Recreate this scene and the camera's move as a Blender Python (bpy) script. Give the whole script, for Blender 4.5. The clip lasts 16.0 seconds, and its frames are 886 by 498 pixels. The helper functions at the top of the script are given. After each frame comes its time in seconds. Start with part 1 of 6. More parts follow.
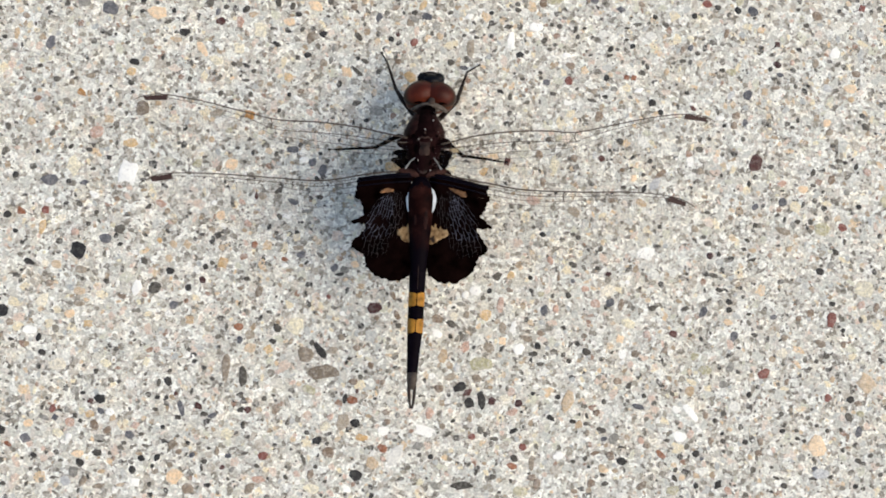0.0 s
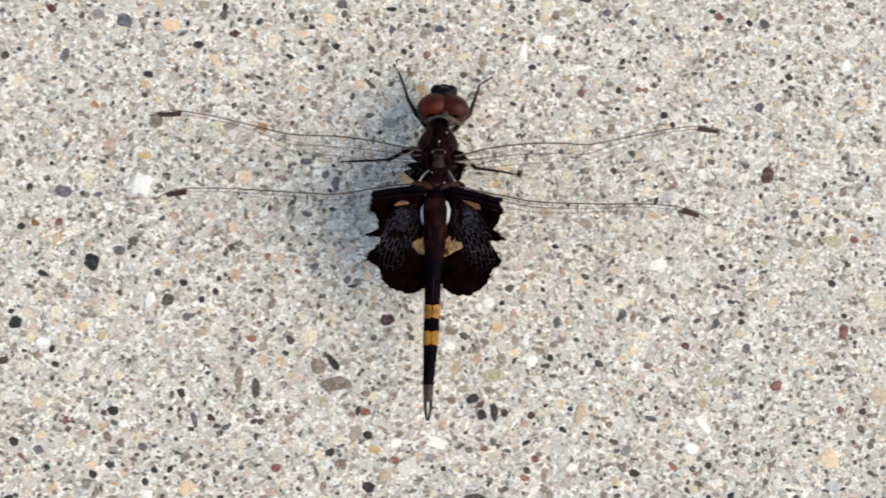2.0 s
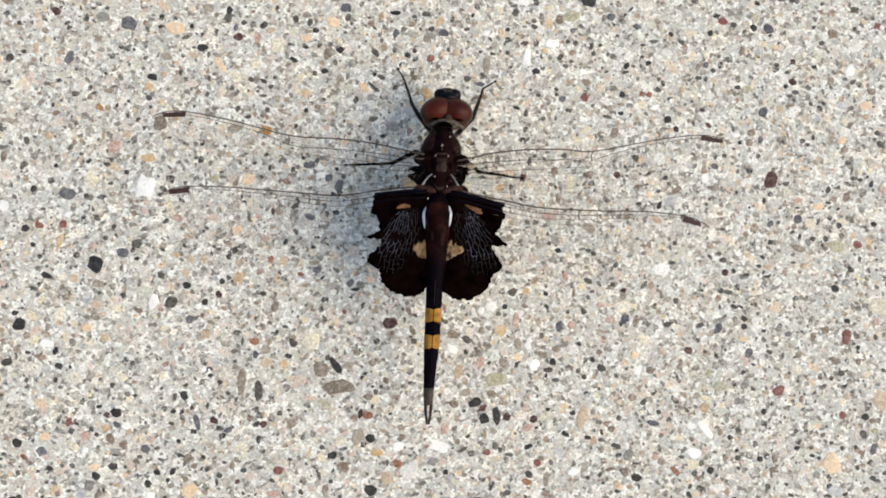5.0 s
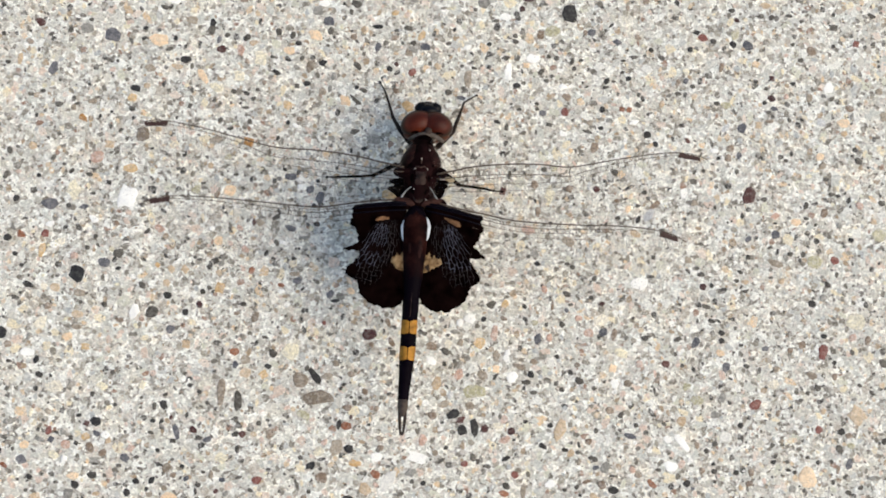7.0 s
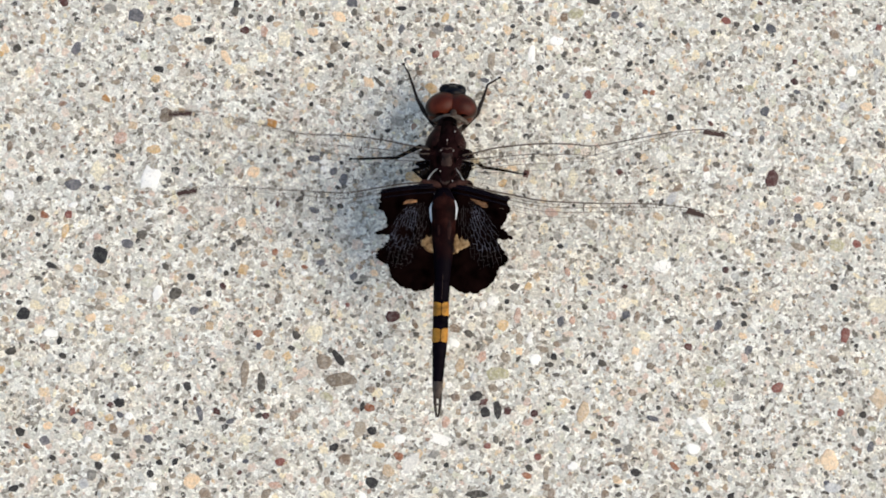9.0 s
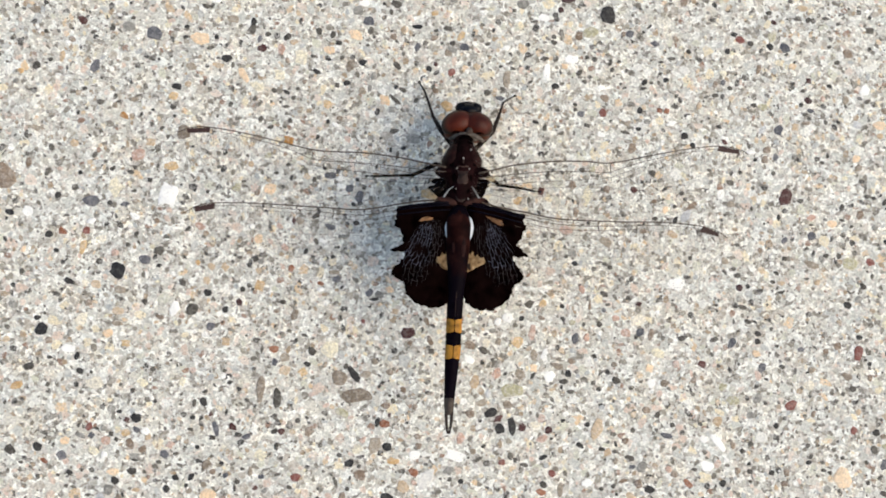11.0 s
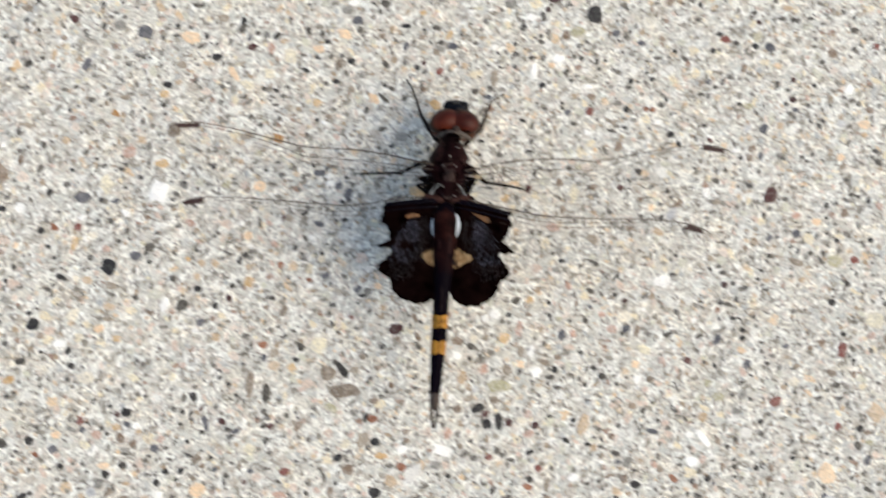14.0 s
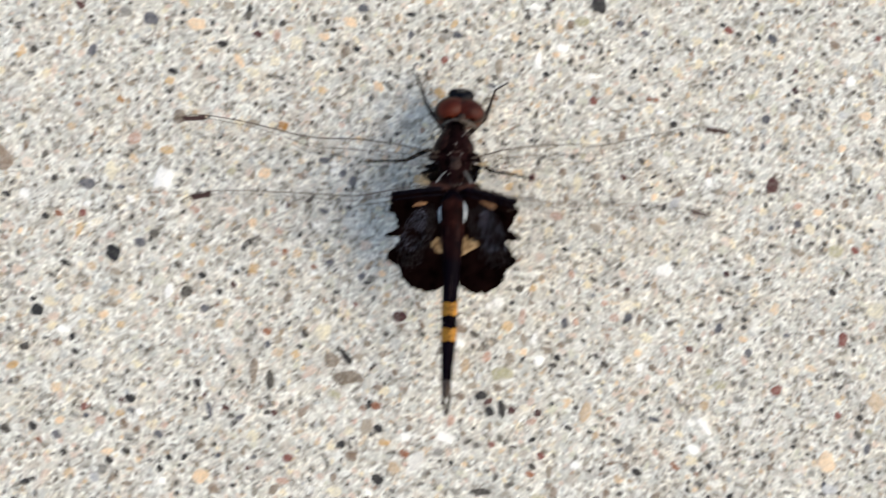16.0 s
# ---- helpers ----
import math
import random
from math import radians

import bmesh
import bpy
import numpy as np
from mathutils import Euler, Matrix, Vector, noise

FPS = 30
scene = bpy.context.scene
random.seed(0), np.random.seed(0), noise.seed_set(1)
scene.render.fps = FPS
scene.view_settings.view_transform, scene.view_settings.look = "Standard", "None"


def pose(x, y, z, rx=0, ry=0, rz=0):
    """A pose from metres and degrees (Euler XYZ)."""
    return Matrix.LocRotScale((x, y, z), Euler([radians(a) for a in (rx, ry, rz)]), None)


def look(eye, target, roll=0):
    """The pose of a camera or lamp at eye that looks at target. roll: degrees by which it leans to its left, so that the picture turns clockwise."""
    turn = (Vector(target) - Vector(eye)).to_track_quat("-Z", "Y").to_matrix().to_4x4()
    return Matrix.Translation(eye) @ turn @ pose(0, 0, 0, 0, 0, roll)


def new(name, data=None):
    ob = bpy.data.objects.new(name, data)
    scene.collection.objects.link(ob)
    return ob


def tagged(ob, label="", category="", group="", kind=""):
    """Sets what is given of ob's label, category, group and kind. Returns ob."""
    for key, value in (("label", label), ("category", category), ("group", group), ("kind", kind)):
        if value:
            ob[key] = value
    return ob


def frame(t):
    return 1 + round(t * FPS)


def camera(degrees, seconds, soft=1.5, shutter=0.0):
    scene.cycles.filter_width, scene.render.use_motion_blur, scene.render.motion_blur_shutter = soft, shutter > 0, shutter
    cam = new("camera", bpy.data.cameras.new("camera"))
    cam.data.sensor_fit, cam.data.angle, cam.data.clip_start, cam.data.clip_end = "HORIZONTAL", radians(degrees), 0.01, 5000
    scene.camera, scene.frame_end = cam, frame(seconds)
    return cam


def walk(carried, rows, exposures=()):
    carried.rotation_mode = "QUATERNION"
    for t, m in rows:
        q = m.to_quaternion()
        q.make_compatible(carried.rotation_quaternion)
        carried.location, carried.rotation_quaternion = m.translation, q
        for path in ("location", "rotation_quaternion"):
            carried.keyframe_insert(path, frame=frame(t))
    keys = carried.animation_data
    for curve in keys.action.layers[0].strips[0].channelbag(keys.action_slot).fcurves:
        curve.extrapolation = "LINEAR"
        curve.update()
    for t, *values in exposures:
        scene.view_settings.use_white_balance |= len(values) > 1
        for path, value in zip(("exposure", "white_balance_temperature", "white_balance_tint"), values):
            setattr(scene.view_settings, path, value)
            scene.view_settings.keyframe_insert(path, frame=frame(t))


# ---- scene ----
from mathutils.geometry import delaunay_2d_cdt

# ---- camera: a phone held about 21 cm over a perched dragonfly ----
cam = camera(40.0, 16.0, soft=1.82, shutter=1.0)
PATH = [
    (0.0, -0.00000, -0.00000, 0.20786, 3.738, -4.104, 0.000),
    (0.2, -0.00108, -0.00107, 0.20799, 3.946, -4.086, 0.006),
    (0.3, -0.00046, 0.00124, 0.20806, 4.051, -4.076, 0.009),
    (0.5, -0.00006, 0.00179, 0.20819, 4.259, -4.058, 0.015),
    (0.7, -0.00023, 0.00263, 0.20808, 4.388, -4.062, 0.023),
    (0.8, 0.00001, 0.00373, 0.20803, 4.452, -4.063, 0.028),
    (1.0, -0.00074, 0.00318, 0.20792, 4.581, -4.067, 0.036),
    (1.2, -0.00030, 0.00198, 0.20830, 4.501, -3.991, 0.016),
    (1.3, 0.00015, 0.00242, 0.20849, 4.462, -3.954, 0.005),
    (1.5, 0.00022, 0.00347, 0.20887, 4.382, -3.878, -0.015),
    (1.7, -0.00258, 0.00194, 0.20855, 4.312, -3.976, -0.001),
    (1.8, -0.00226, 0.00081, 0.20839, 4.276, -4.024, 0.007),
    (2.0, -0.00227, 0.00032, 0.20807, 4.206, -4.122, 0.021),
    (2.2, -0.00341, 0.00127, 0.20805, 4.052, -4.049, 0.018),
    (2.3, -0.00446, 0.00111, 0.20803, 3.975, -4.013, 0.017),
    (2.5, -0.00153, -0.00046, 0.20801, 3.821, -3.940, 0.014),
    (2.7, 0.00121, -0.00111, 0.20808, 3.906, -3.947, -0.009),
    (2.8, 0.00042, -0.00018, 0.20812, 3.949, -3.950, -0.020),
    (3.0, -0.00241, 0.00012, 0.20819, 4.034, -3.957, -0.043),
    (3.2, -0.00305, 0.00100, 0.20792, 4.106, -3.938, -0.043),
    (3.3, -0.00310, 0.00080, 0.20778, 4.141, -3.928, -0.044),
    (3.5, -0.00279, -0.00079, 0.20751, 4.213, -3.909, -0.044),
    (3.7, -0.00176, -0.00062, 0.20762, 4.206, -3.906, -0.002),
    (5.8, -0.00193, 0.00140, 0.20883, 4.128, -3.872, 0.441),
    (6.0, -0.00182, 0.00119, 0.20894, 4.121, -3.869, 0.483),
    (6.2, 0.00024, -0.00006, 0.20904, 4.128, -3.972, 0.505),
    (6.3, 0.00064, 0.00072, 0.20909, 4.131, -4.023, 0.517),
    (6.5, -0.00194, 0.00123, 0.20919, 4.138, -4.126, 0.539),
    (6.7, -0.00210, -0.00108, 0.20951, 4.334, -4.088, 0.617),
    (6.8, -0.00076, 0.00004, 0.20966, 4.433, -4.070, 0.656),
    (7.0, 0.00111, 0.00125, 0.20998, 4.629, -4.032, 0.734),
    (7.2, 0.00095, 0.00033, 0.21010, 4.455, -4.204, 0.711),
    (7.3, 0.00079, 0.00016, 0.21015, 4.368, -4.290, 0.699),
    (7.5, 0.00093, 0.00029, 0.21027, 4.194, -4.462, 0.676),
    (7.7, -0.00070, 0.00275, 0.21041, 4.253, -4.333, 0.685),
    (7.8, -0.00194, 0.00165, 0.21049, 4.283, -4.268, 0.689),
    (8.0, -0.00140, 0.00072, 0.21063, 4.342, -4.139, 0.698),
    (8.2, -0.00181, 0.00082, 0.21017, 4.291, -4.190, 0.712),
    (8.3, -0.00214, -0.00003, 0.20994, 4.266, -4.216, 0.719),
    (8.5, -0.00411, 0.00003, 0.20948, 4.215, -4.267, 0.733),
    (8.7, -0.00449, 0.00213, 0.20946, 4.188, -4.279, 0.778),
    (8.8, -0.00487, 0.00054, 0.20944, 4.174, -4.284, 0.800),
    (9.0, -0.00382, -0.00014, 0.20942, 4.147, -4.296, 0.845),
    (9.2, -0.00242, 0.00051, 0.20954, 4.201, -4.275, 0.870),
    (11.3, -0.00595, 0.00074, 0.21074, 4.774, -4.049, 1.130),
    (11.5, -0.00561, 0.00038, 0.21086, 4.828, -4.028, 1.155),
    (11.7, -0.00448, 0.00034, 0.21163, 4.782, -4.232, 1.286),
    (11.8, -0.00457, -0.00008, 0.21201, 4.758, -4.334, 1.351),
    (12.0, -0.00370, 0.00086, 0.21278, 4.712, -4.538, 1.482),
    (12.2, 0.00023, 0.00020, 0.21284, 4.840, -4.454, 1.504),
    (12.3, -0.00036, 0.00002, 0.21288, 4.904, -4.413, 1.514),
    (12.5, -0.00349, 0.00131, 0.21294, 5.032, -4.329, 1.536),
    (12.7, -0.00160, -0.00031, 0.21308, 5.129, -4.239, 1.477),
    (12.8, -0.00120, 0.00013, 0.21315, 5.177, -4.193, 1.448),
    (13.0, -0.00289, 0.00204, 0.21329, 5.274, -4.103, 1.389),
    (13.2, -0.00222, 0.00070, 0.21336, 5.171, -4.205, 1.320),
    (13.3, -0.00115, -0.00002, 0.21339, 5.119, -4.257, 1.285),
    (13.5, -0.00322, 0.00119, 0.21346, 5.016, -4.359, 1.216),
    (13.7, -0.00432, 0.00126, 0.21316, 4.900, -4.225, 1.191),
    (13.8, -0.00379, -0.00006, 0.21302, 4.843, -4.157, 1.179),
    (14.0, -0.00348, -0.00019, 0.21272, 4.727, -4.023, 1.154),
    (14.2, -0.00715, 0.00249, 0.21288, 4.764, -4.113, 1.314),
    (14.3, -0.00688, 0.00141, 0.21295, 4.782, -4.157, 1.394),
    (14.5, -0.00430, 0.00123, 0.21311, 4.819, -4.247, 1.554),
    (14.7, -0.00311, 0.00392, 0.21363, 4.963, -4.357, 1.626),
    (14.8, -0.00402, 0.00375, 0.21389, 5.035, -4.411, 1.661),
    (15.0, -0.00302, 0.00386, 0.21441, 5.179, -4.521, 1.733),
    (15.2, -0.00031, 0.00228, 0.21406, 4.785, -4.436, 1.665),
    (15.3, -0.00029, 0.00018, 0.21389, 4.589, -4.393, 1.630),
    (15.5, -0.00294, 0.00017, 0.21354, 4.195, -4.308, 1.562),
    (15.7, -0.00447, 0.00068, 0.21338, 4.354, -4.432, 1.516),
    (15.8, -0.00455, -0.00007, 0.21329, 4.434, -4.494, 1.493),
    (16.0, -0.00629, -0.00202, 0.21313, 4.593, -4.618, 1.447),
]
# trembling of the phone: metres per second to the right and ahead at the moments when it is strongest
TREMBLE = {2.0: (0.009, 0), 2.5: (0.019, -0.006), 6.5: (0.01, -0.002), 8.0: (0.011, -0.006), 11.5: (0.011, -0.006), 12.0: (0.023, 0.003), 12.5: (0.021, 0.007), 13.5: (0.003, -0.014),
           14.0: (0.019, -0.011), 14.5: (0.007, 0.024), 15.0: (0.021, -0.013), 16.0: (0.02, 0.017)}
ROWS = []
for i, (t, x, y, z, rx, ry, rz) in enumerate(PATH):
    if (2 * t) % 1:
        ROWS.append((t, pose(x, y, z, rx, ry, rz)))
        continue
    vx, vy = TREMBLE.get(t, (0, 0))
    before, after = PATH[max(i - 1, 0)], PATH[min(i + 1, len(PATH) - 1)]
    way = 1 if vx * (after[1] - before[1]) + vy * (after[2] - before[2]) >= 0 else -1
    for step in (-1, 0, 1):
        if 0 <= t + step / FPS <= 16.0:
            d = 0.85 * way * step / FPS
            ROWS.append((t + step / FPS, pose(x + vx * d, y + vy * d, z, rx, ry, rz)))
walk(cam, ROWS,
     exposures=[(t, stops - 0.025, 6255, 3) for t, stops in ((0.0, 0.355), (1.0, 0.320), (3.0, 0.330), (6.5, 0.345), (9.0, 0.365), (12.0, 0.415), (14.0, 0.400), (16.0, 0.405))])

# ---- light: soft hazy sun on the dragonfly's right, blue sky above ----
SUN_ELEVATION, SUN_AZIMUTH = 47.0, 106.0   # azimuth clockwise from +y
world = bpy.data.worlds.new("sky")
scene.world = world
world.use_nodes = True
sky = world.node_tree.nodes.new("ShaderNodeTexSky")
sky.sky_type = "NISHITA"
sky.sun_disc = False
sky.sun_elevation, sky.sun_rotation = radians(SUN_ELEVATION), radians(SUN_AZIMUTH)
sky.dust_density, sky.ozone_density, sky.air_density = 1.8, 1.6, 1.0
background = world.node_tree.nodes["Background"]
background.inputs["Strength"].default_value = 0.14
world.node_tree.links.new(sky.outputs["Color"], background.inputs["Color"])

sun_data = bpy.data.lights.new("sun", "SUN")
sun_data.energy, sun_data.angle, sun_data.color = 2.14, radians(60.0), (1.0, 0.748, 0.53)
sun = new("sun", sun_data)
az, el = radians(SUN_AZIMUTH), radians(SUN_ELEVATION)
sun.matrix_world = look((2 * math.sin(az) * math.cos(el), 2 * math.cos(az) * math.cos(el), 2 * math.sin(el)), (0, 0, 0))


# ---- materials ----
class Nodes:
    """A principled material with a few shortcuts for its nodes."""

    def __init__(self, name, rough=0.6, coat=0.0, metal=0.0, spec=0.5):
        self.mat = bpy.data.materials.new(name)
        self.mat.use_nodes = True
        self.tree = self.mat.node_tree
        self.shader = self.tree.nodes["Principled BSDF"]
        self.put(self.shader, "Roughness", rough)
        self.put(self.shader, "Coat Weight", coat)
        self.put(self.shader, "Metallic", metal)
        self.put(self.shader, "Specular IOR Level", spec)

    def put(self, node, slot, value):
        node.inputs[slot].default_value = value

    def add(self, kind):
        return self.tree.nodes.new(kind)

    def link(self, a, b):
        self.tree.links.new(a, b)

    def position(self):
        return self.add("ShaderNodeNewGeometry").outputs["Position"]

    def noise(self, scale, detail=3.0, rough=0.6):
        node = self.add("ShaderNodeTexNoise")
        self.put(node, "Scale", scale), self.put(node, "Detail", detail), self.put(node, "Roughness", rough)
        self.link(self.position(), node.inputs["Vector"])
        return node.outputs["Fac"]

    def ramp(self, value, stops, mode="LINEAR"):
        node = self.add("ShaderNodeValToRGB")
        node.color_ramp.interpolation = mode
        els = node.color_ramp.elements
        while len(els) < len(stops):
            els.new(0.5)
        for el_, (at, col) in zip(els, stops):
            el_.position, el_.color = at, (*col, 1)
        self.link(value, node.inputs["Fac"])
        return node.outputs["Color"]

    def mix(self, a, b, fac, mode="MIX"):
        node = self.add("ShaderNodeMix")
        node.data_type, node.blend_type = "RGBA", mode
        for slot, v in ((0, fac), (6, a), (7, b)):
            if isinstance(v, (int, float)):
                node.inputs[slot].default_value = v
            elif isinstance(v, tuple):
                node.inputs[slot].default_value = (*v, 1)
            else:
                self.link(v, node.inputs[slot])
        return node.outputs[2]

    def math(self, op, a, b):
        node = self.add("ShaderNodeMath")
        node.operation = op
        for slot, v in enumerate((a, b)):
            if isinstance(v, (int, float)):
                node.inputs[slot].default_value = v
            else:
                self.link(v, node.inputs[slot])
        return node.outputs[0]

    def chance(self):
        """A random value of the single piece, whether an object of its own or an island of a joined mesh."""
        return self.math("FRACT", self.math("ADD", self.add("ShaderNodeObjectInfo").outputs["Random"], self.add("ShaderNodeNewGeometry").outputs["Random Per Island"]), 0)

    def colour(self, c):
        self.link(c, self.shader.inputs["Base Color"])

    def bump(self, height, strength, distance):
        node = self.add("ShaderNodeBump")
        self.put(node, "Strength", strength), self.put(node, "Distance", distance)
        self.link(height, node.inputs["Height"])
        self.link(node.outputs["Normal"], self.shader.inputs["Normal"])


def scaled(c, k):
    return tuple(min(v * k, 0.95) for v in c)


CEMENT = (0.73, 0.708, 0.642)


def worn(n, base, film, fine=1.0):
    """A ground-down face: speckled grain, tiny pits and a broken film of cement over it."""
    lo, hi = 1 - 0.3 * fine, 1 + 0.31 * fine
    grain = n.ramp(n.noise(2300, 4, 0.7), [(0.34, (lo, lo, lo)), (0.66, (hi, hi * 0.995, hi * 0.97))])
    pits = n.ramp(n.noise(3300, 2), [(0.29, (0.62, 0.61, 0.60)), (0.37, (1.0, 1.0, 1.0))])
    cloud = n.ramp(n.noise(240, 3), [(0.35, (0.90, 0.90, 0.91)), (0.65, (1.08, 1.07, 1.05))])
    face = n.mix(n.mix(base, CEMENT, n.math("MULTIPLY", n.ramp(n.noise(1250, 4, 0.65), [(0.47, (0, 0, 0)), (0.6, (1, 1, 1))]), film)), grain, 1.0, "MULTIPLY")
    n.colour(n.mix(n.mix(face, pits, 1.0, "MULTIPLY"), cloud, 1.0, "MULTIPLY"))


def stone_material(name, colour, other, rough=0.6, film=0.4, fine=1.0):
    n = Nodes(name, rough, spec=0.2)
    worn(n, n.mix(n.mix(colour, other, n.chance()), (1.0, 1.0, 0.94), 1.0, "MULTIPLY"), film, fine)
    n.bump(n.noise(1600, 4), 0.5, 0.00012)
    return n.mat


def plain_material(name, colour, rough, coat=0.0, scale=1500, spread=0.35, spec=0.5, bump=0.0):
    n = Nodes(name, rough, coat, spec=spec)
    n.colour(n.ramp(n.noise(scale, 4), [(0.3, scaled(colour, 1 - spread)), (0.7, scaled(colour, 1 + spread))]))
    if bump:
        n.bump(n.noise(scale * 1.5, 3), bump, 0.00008)
    return n.mat


def concrete_material():
    """Washed concrete: cement between sand grains of many tones."""
    n = Nodes("washed_concrete", 0.85)
    cells = n.add("ShaderNodeTexVoronoi")
    n.put(cells, "Scale", 1500.0)
    warp = n.add("ShaderNodeTexNoise")
    n.put(warp, "Scale", 900.0)
    n.link(n.position(), warp.inputs["Vector"])
    off = n.add("ShaderNodeVectorMath")
    off.operation = "MULTIPLY_ADD"
    n.link(warp.outputs["Color"], off.inputs[0])
    off.inputs[1].default_value = (0.0009, 0.0009, 0.0009)
    n.link(n.position(), off.inputs[2])
    n.link(off.outputs[0], cells.inputs["Vector"])
    split = n.add("ShaderNodeSeparateColor")
    n.link(cells.outputs["Color"], split.inputs["Color"])
    sand = n.ramp(split.outputs[0], [(0.0, (0.21, 0.195, 0.17)), (0.08, (0.35, 0.325, 0.29)), (0.2, (0.53, 0.525, 0.485)), (0.42, (0.66, 0.66, 0.62)),
                                     (0.62, (0.60, 0.56, 0.515)), (0.76, (0.86, 0.86, 0.83))], "CONSTANT")
    tint = n.ramp(n.noise(190, 3), [(0.32, (0.95, 0.98, 1.0)), (0.5, (1.0, 1.0, 1.0)), (0.68, (1.05, 1.0, 0.92))])
    worn(n, n.mix(n.mix(sand, tint, 1.0, "MULTIPLY"), (1.0, 1.0, 0.938), 1.0, "MULTIPLY"), 0.55)
    n.bump(n.math("ADD", n.noise(1300, 4), n.math("MULTIPLY", split.outputs[1], 0.35)), 0.55, 0.0002)
    return n.mat


def sand_material():
    """Sand grains of the concrete's face, each of its own tone."""
    n = Nodes("sand_grain", 0.7)
    tones = [(0.0, (0.035, 0.033, 0.03)), (0.055, (0.08, 0.074, 0.064)), (0.12, (0.15, 0.137, 0.115)), (0.20, (0.23, 0.21, 0.175)), (0.31, (0.34, 0.315, 0.265)),
             (0.43, (0.46, 0.445, 0.395)), (0.54, (0.60, 0.595, 0.555)), (0.64, (0.80, 0.80, 0.765)), (0.71, (0.36, 0.275, 0.185)), (0.77, (0.62, 0.50, 0.355)),
             (0.835, (0.29, 0.185, 0.135)), (0.86, (0.60, 0.46, 0.39)), (0.885, (0.42, 0.44, 0.45)), (0.92, (0.66, 0.62, 0.46)), (0.945, (0.87, 0.865, 0.85))]
    base = n.mix(n.ramp(n.chance(), tones, "CONSTANT"), (1.0, 1.0, 0.938), 1.0, "MULTIPLY")
    worn(n, base, 0.38)
    return n.mat


def pale_material():
    """Pale fragments that hardly stand out from the cement."""
    n = Nodes("pale_fragment", 0.65)
    tones = [(0.0, (0.62, 0.60, 0.54)), (0.12, (0.54, 0.55, 0.52)), (0.24, (0.75, 0.67, 0.49)), (0.36, (0.63, 0.51, 0.43)), (0.45, (0.50, 0.51, 0.50)), (0.53, (0.68, 0.52, 0.34)),
             (0.58, (0.76, 0.76, 0.72)), (0.72, (0.44, 0.40, 0.345)), (0.80, (0.58, 0.58, 0.48)), (0.87, (0.82, 0.82, 0.79)), (0.94, (0.70, 0.61, 0.54))]
    base = n.mix(n.ramp(n.chance(), tones, "CONSTANT"), (1.0, 1.0, 0.938), 1.0, "MULTIPLY")
    worn(n, base, 0.5, 0.85)
    return n.mat


def membrane_material():
    """Clear wing skin: nearly all light passes, a little is mirrored."""
    mat = bpy.data.materials.new("wing_membrane")
    mat.use_nodes = True
    tree = mat.node_tree
    tree.nodes.clear()
    out, mix = tree.nodes.new("ShaderNodeOutputMaterial"), tree.nodes.new("ShaderNodeMixShader")
    clear, gloss = tree.nodes.new("ShaderNodeBsdfTransparent"), tree.nodes.new("ShaderNodeBsdfGlossy")
    clear.inputs["Color"].default_value = (0.985, 0.98, 0.972, 1)
    gloss.inputs["Roughness"].default_value = 0.18
    mix.inputs["Fac"].default_value = 0.008
    tree.links.new(clear.outputs[0], mix.inputs[1])
    tree.links.new(gloss.outputs[0], mix.inputs[2])
    tree.links.new(mix.outputs[0], out.inputs["Surface"])
    return mat


def window_material():
    """Tan wing skin, blotched with dark brown."""
    n = Nodes("tan_wing_window", 0.6, spec=0.15)
    blotch = n.ramp(n.noise(750, 4), [(0.36, (0.012, 0.006, 0.003)), (0.45, (0.13, 0.075, 0.03)), (0.55, (0.24, 0.155, 0.07)), (0.68, (0.36, 0.26, 0.14))])
    n.colour(blotch)
    return n.mat


def abdomen_material():
    """Blotched red-brown that turns blue-black towards the rear of the abdomen."""
    n = Nodes("red_brown_abdomen", 0.5, spec=0.015)
    red = n.ramp(n.noise(420, 4), [(0.32, (0.0022, 0.0008, 0.0010)), (0.5, (0.0105, 0.0030, 0.0026)), (0.7, (0.026, 0.0085, 0.0065))])
    split = n.add("ShaderNodeSeparateXYZ")
    n.link(n.position(), split.inputs["Vector"])
    along = n.math("ADD", n.math("MULTIPLY", split.outputs["Y"], 100.0), n.math("MULTIPLY", n.noise(500, 3), 0.9))
    n.colour(n.mix((0.0028, 0.0018, 0.0034), red, n.ramp(n.math("SUBTRACT", along, 1.22), [(0.42, (0, 0, 0)), (0.98, (1, 1, 1))])))
    n.bump(n.noise(630, 3), 0.4, 0.00008)
    return n.mat


def eye_material():
    """Compound eye: red-brown above, dull brown on its lower half."""
    n = Nodes("red_brown_eye", 0.4, spec=0.15)
    red = n.ramp(n.noise(260, 4), [(0.3, (0.018, 0.0035, 0.0018)), (0.55, (0.062, 0.011, 0.0045)), (0.75, (0.105, 0.021, 0.0075))])
    split = n.add("ShaderNodeSeparateXYZ")
    n.link(n.position(), split.inputs["Vector"])
    height = n.math("ADD", n.math("MULTIPLY", split.outputs["Z"], 500.0), n.math("MULTIPLY", n.noise(420, 3), 0.35))
    n.colour(n.mix((0.024, 0.0125, 0.0075), red, n.ramp(n.math("SUBTRACT", height, 4.82), [(0.05, (0, 0, 0)), (0.45, (1, 1, 1))])))
    n.bump(n.noise(2600, 2), 0.15, 0.00004)
    return n.mat


